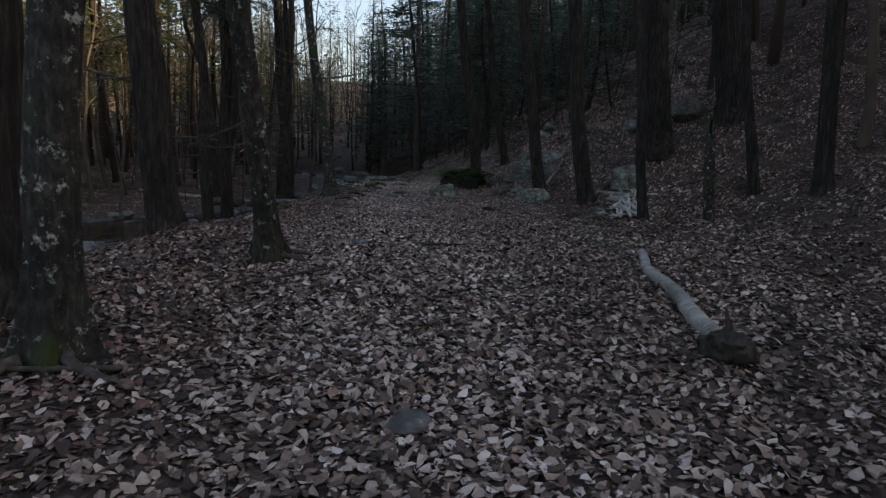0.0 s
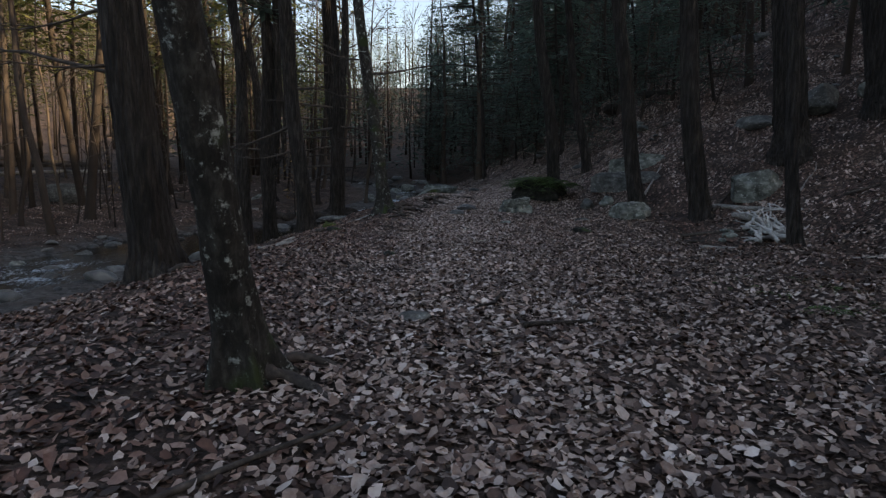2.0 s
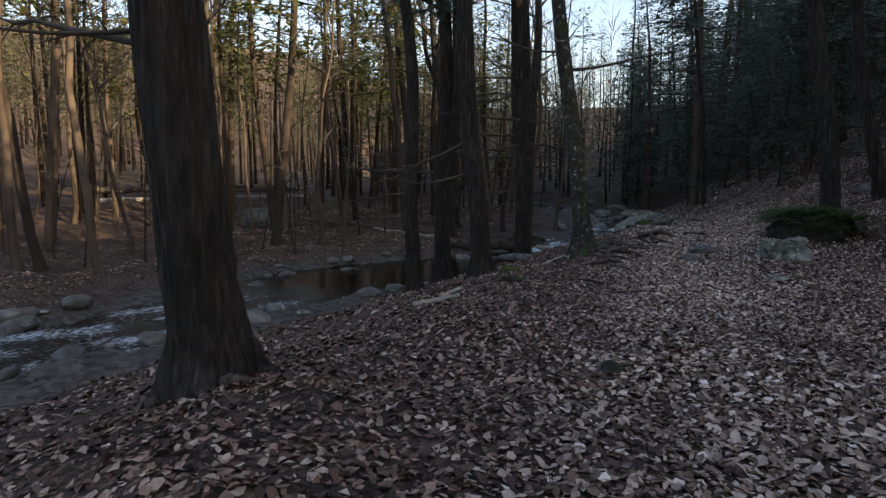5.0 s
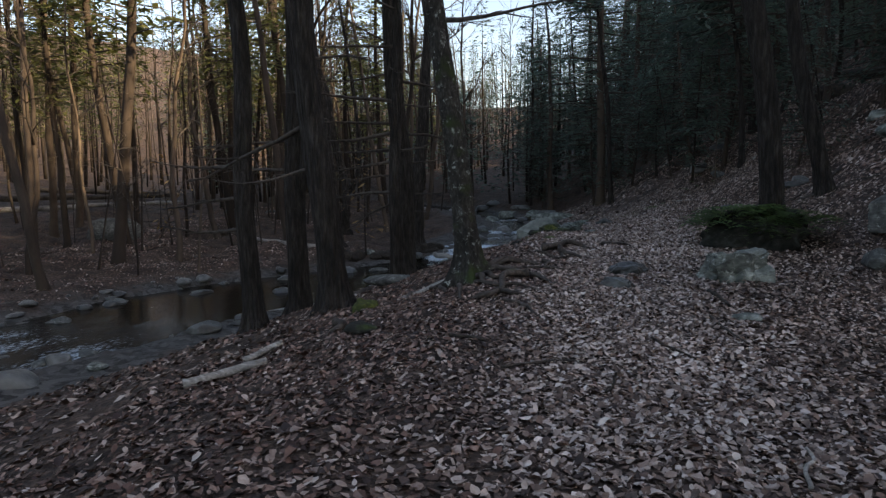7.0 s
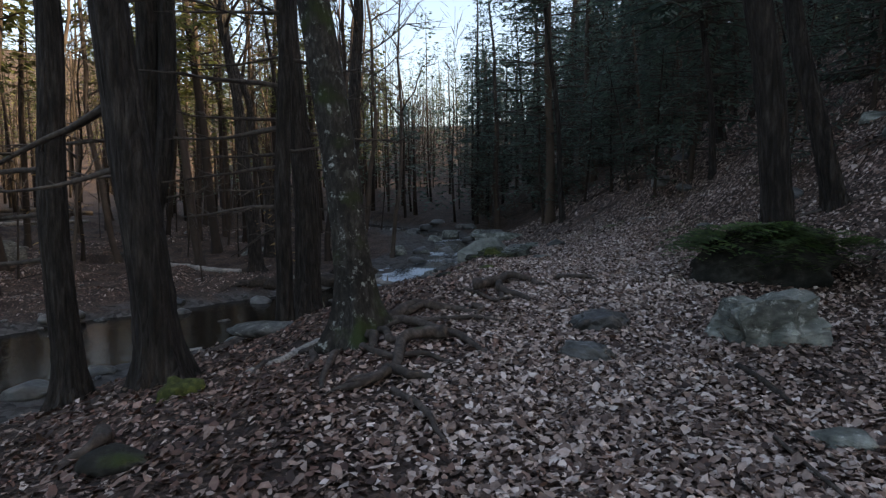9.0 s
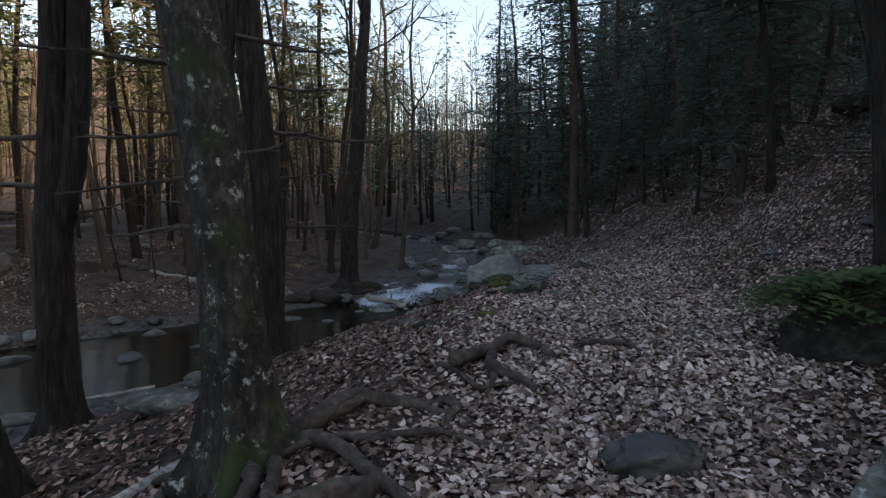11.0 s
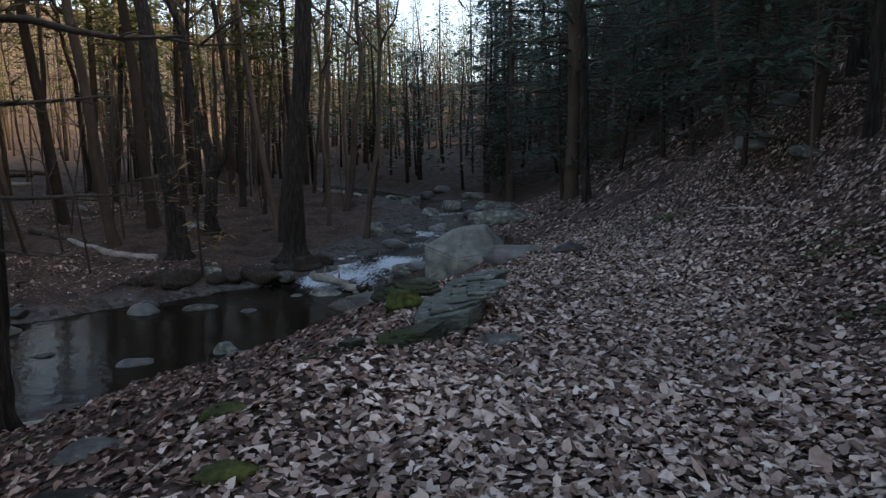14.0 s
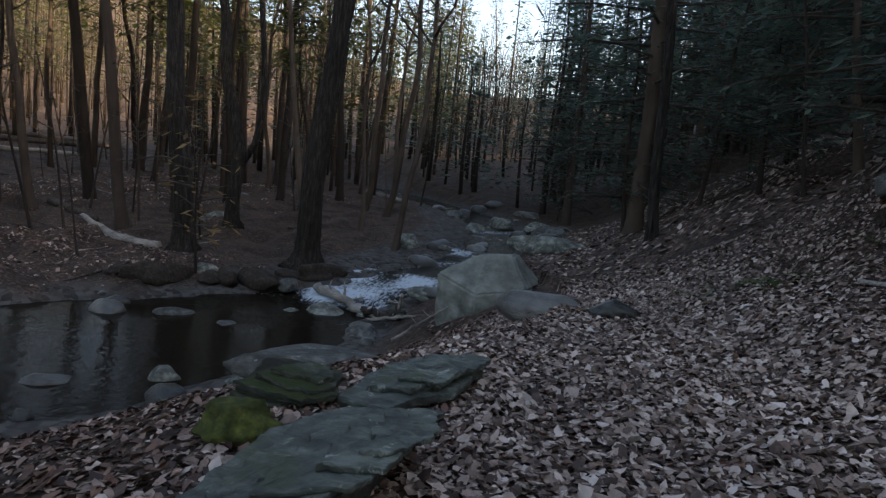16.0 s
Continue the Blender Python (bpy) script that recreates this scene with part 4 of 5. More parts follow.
KINDS = {
    "hemlock": "dark green hemlock with drooping boughs", "pine": "tall straight pine with dead lower branches", "bare": "leafless hardwood with a slim trunk",
    "slim": "thin bare young tree with grey bark", "understorey": "young hemlock under the taller trees", "beech": "young beech with withered yellow leaves", "sapling": "thin leafless sapling among dry leaves"}
PROTO = {k: [forest_tree(k, 100 + 7 * i + 50 * j, lab) for i in range(3 if k in ("pine", "bare", "hemlock") else 2)] for j, (k, lab) in enumerate(KINDS.items())}
taken = list(HERO)
first_use = {k: [True] * len(v) for k, v in PROTO.items()}


def plant(kind, x, y, rng, lean=0.04, grow=(0.8, 1.2)):
    i = rng.randint(len(PROTO[kind]))
    s = rng.uniform(*grow)
    m = pose(x, y, at_ground(x, y), rng.normal(0, lean) * 57, rng.normal(0, lean) * 57, rng.uniform(0, 360)) @ Matrix.Diagonal((s, s, s, 1))
    if first_use[kind][i]:
        first_use[kind][i] = False
        PROTO[kind][i].matrix_basis = m
    else:
        copy_thing(PROTO[kind][i], m)

def view_gap(x, y):
    """The open strip up the valley over which the sky shows."""
    return y > 55 and abs(x + 2 + 0.195 * (y - 12)) < 0.06 * (y - 12)


def scatter(count, box, kinds, seed, gap, lean=0.07, grow=(0.8, 1.2), keep=lambda x, y: True):
    rng = np.random.RandomState(seed)
    done = tries = 0
    names, weights = zip(*kinds)
    weights = np.array(weights) / sum(weights)
    while done < count and tries < count * 30:
        tries += 1
        x, y = rng.uniform(box[0], box[1]), rng.uniform(box[2], box[3])
        if tab(y, WATER_L) - 1.2 < x < (tab(y, HILL_X) + 1.6 if y < 57 else tab(y, WATER_R) + 1.5) and y < 75 or view_gap(x, y) or not keep(x, y):
            continue
        if any((x - a) ** 2 + (y - b) ** 2 < gap * gap for a, b in taken):
            continue
        taken.append((x, y))
        kind = names[rng.choice(len(names), p=weights)]
        # copies carry their own scale
        plant(kind, x, y, rng, lean, grow)
        done += 1


WOOD = [("pine", 4), ("bare", 4), ("slim", 3.5), ("beech", 0.7), ("understorey", 0.3)]
scatter(52, (-40, -13, 26, 66), WOOD, 1, 2.2)
scatter(27, (-40, -21, 0, 30), WOOD, 2, 2.4)
scatter(6, (-42, -21, 34, 62), [("pine", 1)], 33, 2.4, 0.05, (0.95, 1.2))
scatter(22, (-4.5, 10, 43, 66), [("hemlock", 5), ("understorey", 2)], 5, 1.9, 0.03)
scatter(22, (3, 34, 46, 92), [("hemlock", 5), ("understorey", 1)], 31, 3.0, 0.03, (0.85, 1.25))
scatter(18, (-9, 8, 57, 76), [("hemlock", 3), ("understorey", 1)], 15, 1.7, 0.03)
scatter(6, (-22, -10.5, 44, 64), [("bare", 3), ("slim", 3), ("pine", 2)], 16, 1.6, 0.06)
scatter(20, (9, 24, 14, 52), [("hemlock", 2), ("bare", 2), ("slim", 2)], 7, 2.6, 0.03)
scatter(16, (1.5, 14, 28, 46), [("slim", 2), ("understorey", 1.6)], 8, 1.8, 0.05)
# Unseen trees behind the start, added to shade the first stretch of trail
scatter(16, (-16, 14, -26, -3), [("bare", 1), ("pine", 3), ("hemlock", 2)], 9, 2.6, keep=lambda x, y: abs(x) > 2.5)
# More added trees, kept out of view on the right, for the same shade
scatter(10, (5, 16, -4, 14), [("hemlock", 3), ("bare", 1)], 10, 2.4, keep=lambda x, y: y < x * 0.9 - 1)


rng = np.random.RandomState(41)
for x, y, s in ((1.0, 36.4, 0.75), (1.3, 39.2, 0.9), (0.1, 40.8, 0.8), (-0.8, 43.4, 0.9), (2.6, 42.5, 1.0), (2.9, 30.8, 0.6), (5.6, 33.0, 0.9), (7.5, 29.0, 1.0), (-2.6, 46.5, 0.9)):
    plant("understorey", x, y, rng, 0.06, (s, s + 0.05))


def far_wood(name, count, box, seed, mat, label, evergreen, height, gap=False):
    """Distant trees too many to tell apart: slim stems with thin crowns, in two meshes."""
    rng = np.random.RandomState(seed)
    stems, quads = [], []
    for _ in range(count):
        x, y = rng.uniform(box[0], box[1]), rng.uniform(box[2], box[3])
        if tab(y, WATER_L) - 1 < x < (tab(y, HILL_X) + 1.5 if y < 57 else tab(y, WATER_R) + 1.5) and y < 80 or view_gap(x, y) and y < 150 and not gap or gap and not view_gap(x, y):
            continue
        z, h = at_ground(x, y), height * rng.uniform(0.75, 1.2)
        if gap:
            h = max(4.0, min(h, 0.19 * (y - 12) - z - 0.5)) * (1.9 if rng.rand() < 0.2 else 1.0)
        lean = rng.normal(0, 0.035, 2)
        r = rng.uniform(0.07, 0.2)
        pts = [np.array([x + lean[0] * k * h + 0.12 * math.sin(k * 5 + x), y + lean[1] * k * h, z - 0.3 + k * h]) for k in (0, 0.25, 0.5, 0.75, 1)]
        stems.append(tube(pts, [r * 1.2, r, r * 0.75, r * 0.45, 0.02], 6))
        green = rng.rand() < evergreen
        n = 380 if green else 110
        u = rng.uniform(0.12 if green and height < 18 else 0.26, 1, n)
        reach = (2.6 if green else 2.2) * (1.08 - u) ** 0.6
        az = rng.uniform(0, 6.3, n)
        rad = reach * rng.uniform(0.1, 1, n)
        c = np.stack([x + lean[0] * u * h + rad * np.cos(az), y + lean[1] * u * h + rad * np.sin(az), z + u * h - 0.12 * rad + (0.0 if green else 0.5) * rad], 1)
        L = rng.uniform(0.28, 0.75, n) if green else rng.uniform(0.7, 1.6, n)
        d = np.stack([np.cos(az) * 0.9, np.sin(az) * 0.9, rng.uniform(-0.3, 0.15, n) if green else rng.uniform(0.4, 1.2, n)], 1) * L[:, None]
        w = np.stack([-np.sin(az), np.cos(az), rng.normal(0, 0.4, n)], 1) * (L * (0.2 if green else 0.028))[:, None]
        (quads if green else bare_quads).append(np.stack([c, c + d * 0.5 + w, c + d, c + d * 0.5 - w], 1))
    v, f = joined(stems)
    top = tagged(new(name, mesh_from(name, v, f, M_BARK_FAR)), label, "woodland", kind="stuff")
    for nm, qs, m in (("foliage", quads, mat), ("twigs", bare_quads, M_TWIG)):
        if qs:
            q = np.concatenate(qs)
            b = np.arange(len(q))[:, None] * 4
            tagged(put(new(nm, soup(nm, q.reshape(-1, 3), np.concatenate([b + [0, 1, 2], b + [0, 2, 3]]), m)), top), kind="stuff")
    bare_quads.clear()


bare_quads = []
far_wood("far_wood", 260, (-110, -40, -6, 110), 11, M_PINE, "sunlit far wood of slim pines and bare trees", 0.58, 22)
far_wood("far_wood", 75, (-42, -14, 62, 110), 12, M_PINE, "far wood of pines and bare trees up the valley", 0.65, 19)
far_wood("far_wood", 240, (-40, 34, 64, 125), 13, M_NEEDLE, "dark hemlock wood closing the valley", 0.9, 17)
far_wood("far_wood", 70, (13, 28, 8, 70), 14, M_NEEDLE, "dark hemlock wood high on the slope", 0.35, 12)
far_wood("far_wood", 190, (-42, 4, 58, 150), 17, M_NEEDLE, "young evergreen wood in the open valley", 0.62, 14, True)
far_wood("far_wood", 290, (-200, -108, -20, 170), 15, M_PINE, "distant sunlit wooded hillside", 0.5, 22)
far_wood("far_wood", 230, (-110, 60, 110, 190), 16, M_NEEDLE, "distant wooded hillside at the valley's head", 0.7, 20)
far_wood("far_wood", 130, (-170, 0, 190, 270), 18, M_PINE, "distant wooded ridge beyond the valley", 0.7, 20)

scatter(60, (-40, -14, 14, 64), [("sapling", 1)], 21, 1.5, 0.1, (0.6, 1.3))
scatter(26, (0, 11, 27, 48), [("sapling", 1)], 22, 1.0, 0.12, (0.4, 0.9))

# rocks scattered over the slopes
rng = np.random.RandomState(23)
for i in range(70):
    x, y = (rng.uniform(0.5, 12), rng.uniform(24, 48)) if i % 3 else (rng.uniform(-34, -16), rng.uniform(18, 60))
    if tab(y, WATER_L) - 1.5 < x < tab(y, HILL_X) + 0.8:
        continue
    s = 0.25 + 0.9 * rng.rand() ** 2.5
    shape = shapes[(2, 5, 5, 2, 3)[i % 5]]
    ob = new("rock", shape)
    ob.matrix_world = pose(x, y, at_ground(x, y) + s * 0.06, rng.uniform(-15, 15), rng.uniform(-15, 15), rng.uniform(0, 360)) @ Matrix.Diagonal((s * rng.uniform(0.9, 1.7), s, s * rng.uniform(0.6, 1.1), 1))
    tagged(ob, "grey rock half buried in dry leaves", "rock", "rocks of the slopes")

# ---- fallen wood, roots, ferns ----
def fallen(points, r0, r1, seed, mat, label, name="fallen_log", sides=14, lift=0.0, rough=0.06, tip=None, category="log"):
    rng = np.random.RandomState(seed)
    p = np.array(points, float)
    t = np.linspace(0, len(p) - 1, 22)
    x, y = np.interp(t, range(len(p)), p[:, 0]), np.interp(t, range(len(p)), p[:, 1])
    x, y = x + 0.02 * np.sin(t * 4 + seed), y + 0.02 * np.cos(t * 5 + seed)
    r = np.linspace(r0, r1, 22)
    z = land(x, y)
    z = np.polyval(np.polyfit(t, z, 1), t) * 0.7 + z * 0.3 + r * 0.55 + lift
    v, f = tube(np.stack([x, y, z], 1), r, sides, rough, seed)
    top = thing(name, label, category)
    put(new("stem", mesh_from("stem", v, f, mat)), top)
    return top


log = fallen([(2.75, 8.5), (2.45, 7.2), (2.3, 5.7), (2.06, 4.45)], 0.055, 0.085, 1, M_WOOD, "fallen bleached log with a rotten dark end")
end = new("rotten_end", rock_mesh((0.34, 0.5, 0.3), 71, M_ROT, rough=0.35, sub=4))
end.matrix_world = pose(1.98, 4.15, at_ground(1.98, 4.15) + 0.08)
put(end, log)
v, f = tube([(2.0, 4.2, 0.15), (2.06, 4.26, 0.3), (2.04, 4.3, 0.42)], [0.05, 0.03, 0.01], 7, 0.2)
put(new("splinter", mesh_from("splinter", v, f, M_ROT)), log)
fallen([(-0.2, 9.86), (0.15, 9.9), (0.5, 10.14)], 0.016, 0.01, 2, M_ROOT, "dark fallen stick lying across the trail", "stick", 6, category="stick")
fallen([(5.2, 21.2), (5.9, 20.4), (6.4, 19.9)], 0.07, 0.05, 3, M_WOOD, "bleached fallen branch at the foot of the slope", "branch")
fallen([(5.2, 19.6), (5.55, 18.6), (5.6, 17.6)], 0.07, 0.06, 4, M_WOOD, "bleached fallen branch among pale rubble", "branch", lift=0.08)
fallen([(3.4, 16.2), (4.2, 16.5)], 0.05, 0.04, 5, M_WOOD, "short bleached branch in the leaves", "branch")
for i, (x, y, s) in enumerate(((4.5, 17.9, 0.5), (4.9, 17.5, 0.6), (5.2, 18.3, 0.5), (4.7, 18.6, 0.45), (5.5, 17.3, 0.4), (4.2, 17.4, 0.4))):
    rock(x, y, (s * 0.8, s * 0.5, s * 0.3), 80 + i, M_ROCK_PALE, "pale flat stone among bleached branches", "stone", 0.3, i * 50, sub=3, flat=0.3, group="pale stones by the slope")
fallen([(-23.5, 45.6), (-18.4, 42.75), (-16.9, 43.1)], 0.09, 0.16, 6, M_WOOD, "long fallen log on the far bank")
fallen([(-21.5, 67.2), (-16.8, 63.7)], 0.16, 0.12, 7, M_WOOD, "pale fallen log in the far wood")
fallen([(-25.6, 46.1), (-21.7, 44.9)], 0.16, 0.12, 8, M_ROOT, "fallen log on the far forest floor")
fallen([(-50, 44), (-44, 52), (-40, 60)], 0.26, 0.18, 9, M_ROOT, "long fallen trunk at the sunlit edge", lift=0.5)
fallen([(-46, 40), (-40, 46), (-36, 56)], 0.22, 0.14, 10, M_WOOD, "fallen trunk at the sunlit edge", lift=0.4)
fallen([(-52, 56), (-44, 66)], 0.25, 0.2, 11, M_ROOT, "fallen trunk in the sunlit wood", lift=0.3)


def driftwood(points, r0, r1, seed, mat, label, twigs=3, name="driftwood"):
    """A weathered stick or log held clear of the ground, with snapped side branches."""
    rng = np.random.RandomState(seed)
    p = np.array(points, float)
    t = np.linspace(0, len(p) - 1, 14)
    line = np.stack([np.interp(t, range(len(p)), p[:, k]) for k in range(3)], 1) + rng.normal(0, r0 * 0.25, (14, 3))
    top = thing(name, label, "driftwood")
    v, f = tube(line, np.linspace(r0, r1, 14), 10, 0.12, seed)
    put(new("stem", mesh_from("stem", v, f, mat)), top)
    for i in range(twigs):
        q = line[rng.randint(3, 13)]
        e = np.array([rng.normal(0, 1), rng.normal(0, 1), abs(rng.normal(0.3, 0.5))])
        e = e / np.linalg.norm(e) * rng.uniform(0.2, 0.5)
        v, f = tube([q, q + e * 0.5 + rng.normal(0, 0.03, 3), q + e], [r0 * 0.35, r0 * 0.25, 0.006], 6, 0.1, seed + i)
        put(new("side_branch", mesh_from("side_branch", v, f, mat)), top)
    return top


driftwood([(-10.4, 42.2, -1.75), (-9.1, 41.5, -1.85), (-7.6, 40.9, -2.0)], 0.13, 0.1, 12, M_WOOD, "bleached driftwood log lodged in the stream")
driftwood([(-8.6, 41.2, -1.95), (-7.1, 40.6, -1.8)], 0.1, 0.06, 13, M_ROT, "dark driftwood branch jammed in the stream", 5)
driftwood([(-7.4, 41.0, -1.95), (-7.15, 40.6, -1.2)], 0.05, 0.03, 14, M_WOOD, "broken driftwood stick standing against the bank", 2)
driftwood([(-8.0, 40.6, -2.0), (-6.7, 40.3, -1.6)], 0.05, 0.03, 15, M_WOOD, "driftwood branch jammed against the bank", 4)
driftwood([(-7.8, 41.3, -1.95), (-6.9, 40.3, -1.55)], 0.07, 0.04, 25, M_ROT, "rotten driftwood jammed against the bank", 4)
driftwood([(-6.4, 38.4, -1.7), (-5.2, 38.1, -0.75)], 0.03, 0.012, 26, M_WOOD, "dead stick leaning on the wedge boulder", 3)
rng = np.random.RandomState(5)
for i in range(22):
    u, w = rng.rand(), rng.normal(0, 0.28)
    x, y = 5.15 + 0.7 * u + w, 17.3 + 2.2 * u + w * 0.5
    az, L = rng.normal(1.9, 0.7), rng.uniform(0.4, 1.3)
    z = at_ground(x, y)
    dx, dy = math.cos(az) * L / 2, math.sin(az) * L / 2
    za, zb = at_ground(x - dx, y - dy) + rng.uniform(0.03, 0.2), at_ground(x + dx, y + dy) + rng.uniform(0.03, 0.35)
    driftwood([(x - dx, y - dy, za), (x, y, (za + zb) / 2 + 0.05), (x + dx, y + dy, zb)], rng.uniform(0.02, 0.055), 0.015, 500 + i, M_BLEACHED, "white bleached dead branch in a heap by the slope", 1, "dead_branch")
for i in range(9):
    u = i / 8
    x, y = -14.8 + 4.2 * u + 0.15 * math.sin(i * 3), 39.4 + 4.0 * u + 0.25 * math.cos(i * 2)
    rock(x, y, (0.9 + 0.4 * (i % 3), 0.6 + 0.2 * (i % 2), 0.4 + 0.15 * (i % 3)), 300 + i, M_ROT, "dark undercut earth and roots along the bank", "earth_bank", 0.35, 40 + 25 * i, sub=3, rough=0.2, group="earth of the far bank")
fallen([(-13.2, 28.4), (-11.0, 30.2)], 0.07, 0.05, 16, M_WOOD, "pale log lying at the water's edge")
fallen([(-9.9, 31.0), (-8.6, 32.0)], 0.06, 0.05, 17, M_WOOD, "pale branch lying at the water's edge", "branch")
fallen([(-16.0, 25.4), (-13.8, 26.2)], 0.1, 0.07, 18, M_ROT, "dark log at the stream's edge")
fallen([(-5.2, 21.7), (-4.9, 22.5), (-4.6, 22.9)], 0.035, 0.05, 19, M_WOOD, "pale dead root beside the leaning tree", "branch")
fallen([(6.6, 39.0), (6.9, 33.5)], 0.2, 0.16, 20, M_ROT, "dark fallen trunk on the slope")
fallen([(-0.9, 19.9), (-0.7, 18.8)], 0.014, 0.009, 21, M_ROOT, "thin stick on the trail", "stick", 6, 0.03, category="stick")
fallen([(-2.9, 17.6), (-2.3, 17.9)], 0.014, 0.008, 22, M_ROOT, "thin dark stick on the trail", "stick", 6, 0.03, category="stick")
fallen([(-1.9, 5.8), (-1.3, 6.7)], 0.018, 0.011, 23, M_ROOT, "thin stick in the leaves", "stick", 6, 0.03, category="stick")
fallen([(-3.0, 3.35), (-1.9, 3.5)], 0.016, 0.02, 24, M_ROOT, "thin stick at the foot of a tree", "stick", 6, 0.03, category="stick")
fallen([(-3.6, 18.53), (-3.42, 18.52), (-3.23, 18.44)], 0.022, 0.015, 31, M_ROT, "short dark stick in the leaves", "stick", 7, 0.03, category="stick")
fallen([(-2.04, 17.17), (-1.93, 17.55)], 0.012, 0.008, 32, M_ROT, "short dark stick on the trail", "stick", 6, 0.03, category="stick")
fallen([(-1.06, 15.81), (-0.95, 16.1), (-0.89, 16.38)], 0.013, 0.01, 33, M_WOOD, "pale grey stick on the trail", "stick", 7, 0.03, category="stick")
fallen([(-1.6, 18.81), (-1.27, 18.17)], 0.014, 0.009, 34, M_ROT, "thin dark stick across the trail", "stick", 6, 0.03, category="stick")
fallen([(-0.48, 9.96), (-0.6, 9.6), (-0.72, 9.31)], 0.02, 0.012, 35, M_ROT, "dark broken stick in the leaves", "stick", 7, 0.03, category="stick")
fallen([(-0.3, 8.72), (0.0, 8.88), (0.35, 9.0)], 0.025, 0.014, 36, M_ROT, "dark fallen branch on the trail", "stick", 7, 0.03, category="stick")
fallen([(-0.66, 21.35), (-0.56, 20.55)], 0.03, 0.02, 37, M_ROT, "dark stick lying below the pale boulder", "stick", 7, 0.02, category="stick")
fallen([(-6.5, 18.05), (-6.2, 18.45), (-5.87, 18.73)], 0.06, 0.045, 38, M_WOOD, "weathered log half sunk in the leafy bank", lift=0.03)
fallen([(-6.4, 19.05), (-6.07, 19.47)], 0.05, 0.035, 39, M_WOOD, "short weathered log on the leafy bank", lift=0.03)
rng = np.random.RandomState(77)
for i in range(130):
    x, y = (rng.uniform(0, 12), rng.uniform(8, 46)) if i % 2 else (rng.uniform(-34, -15), rng.uniform(16, 62))
    if x < 0 and x > tab(y, WATER_L) - 1 or x > 0 and x < tab(y, HILL_X) - 3:
        continue
    az, L = rng.uniform(0, 6.3), rng.uniform(0.8, 3.5)
    fallen([(x, y), (x + math.cos(az) * L / 2 + 0.1, y + math.sin(az) * L / 2), (x + math.cos(az) * L, y + math.sin(az) * L)], 0.012 + 0.012 * L, 0.01, 100 + i, M_WOOD if i % 5 == 0 else M_ROOT, "fallen dead branch on the forest floor", "branch", 7, category="branch")


def root(points, r, seed, rise=1.0):
    r = r * 0.95
    p = np.array(points, float)
    n = 24
    t = np.linspace(0, len(p) - 1, n)
    x, y = np.interp(t, range(len(p)), p[:, 0]), np.interp(t, range(len(p)), p[:, 1])
    k = np.ones(5) / 5
    x = np.convolve(np.pad(x, 2, "edge"), k, "valid") + 0.03 * np.sin(t * 3.7 + seed)
    y = np.convolve(np.pad(y, 2, "edge"), k, "valid") + 0.03 * np.cos(t * 4.3 + seed)
    s = np.linspace(0, 1, n)
    rr = r * (1 - 0.55 * s)
    z = land(x, y) + rr * rise + 0.015 + 0.35 * r * np.sin(t * 2.4 + seed) - 0.9 * r * s ** 4
    v, f = tube(np.stack([x, y, z], 1), rr, 10, 0.13, seed)
    return tagged(new("tree_root", mesh_from("tree_root", v, f, M_ROOT)), "worn tree root snaking over the leafy trail", "tree root", "roots over the trail")


root([(-4.2, 22.2), (-4.7, 22.24), (-4.45, 21.6), (-4.25, 21.0)], 0.055, 1)
root([(-4.4, 22.3), (-4.8, 22.5), (-5.1, 22.3), (-5.05, 21.44)], 0.05, 2)
root([(-3.94, 22.5), (-3.56, 22.33), (-3.01, 21.85), (-2.72, 21.4)], 0.06, 3)
root([(-3.12, 21.83), (-3.4, 21.7), (-3.5, 21.4), (-3.47, 20.85), (-3.75, 20.42)], 0.07, 4, 1.7)
root([(-3.5, 20.9), (-3.3, 20.75), (-3.05, 20.73)], 0.05, 5)
root([(-3.95, 22.2), (-3.67, 21.6), (-3.4, 21.85)], 0.05, 6)
root([(-3.34, 20.51), (-2.95, 19.87), (-2.74, 19.51)], 0.03, 11)
root([(-3.95, 22.8), (-3.69, 23.23), (-3.14, 23.2), (-2.8, 23.0)], 0.05, 12)
root([(-3.5, 20.85), (-3.6, 20.44), (-3.9, 20.36)], 0.045, 19)
root([(-3.22, 23.75), (-3.0, 24.02), (-2.92, 24.33), (-2.69, 24.55), (-2.46, 24.58), (-2.3, 24.37)], 0.075, 7, 1.7)
root([(-2.9, 24.15), (-2.79, 23.89), (-2.86, 23.55)], 0.055, 8)
root([(-2.85, 24.0), (-2.57, 23.75), (-2.42, 23.6)], 0.055, 9)
root([(-2.1, 24.64), (-1.85, 24.78), (-1.65, 24.74), (-1.5, 24.5)], 0.045, 10)
root([(-2.1, 7.35), (-1.85, 7.55), (-1.55, 7.6)], 0.055, 13)
root([(-2.05, 7.3), (-1.8, 7.25), (-1.5, 7.05)], 0.06, 14)
root([(-2.3, 3.6), (-2.0, 3.35), (-1.75, 3.3)], 0.045, 15)
root([(-2.5, 3.55), (-2.6, 3.2), (-2.5, 2.9)], 0.045, 16)
root([(-5.4, 12.1), (-5.05, 11.8), (-4.75, 11.85)], 0.06, 17)
root([(-4.25, 22.45), (-4.0, 22.7), (-3.85, 23.05), (-3.45, 23.28), (-2.95, 23.3)], 0.085, 41, 1.2)
root([(-4.2, 22.25), (-3.95, 21.95), (-3.8, 21.6)], 0.075, 42, 1.2)
root([(-3.1, 23.3), (-2.98, 23.15), (-3.0, 22.9)], 0.045, 43)
root([(-5.7, 20.3), (-5.4, 19.9), (-5.5, 19.5)], 0.07, 18)


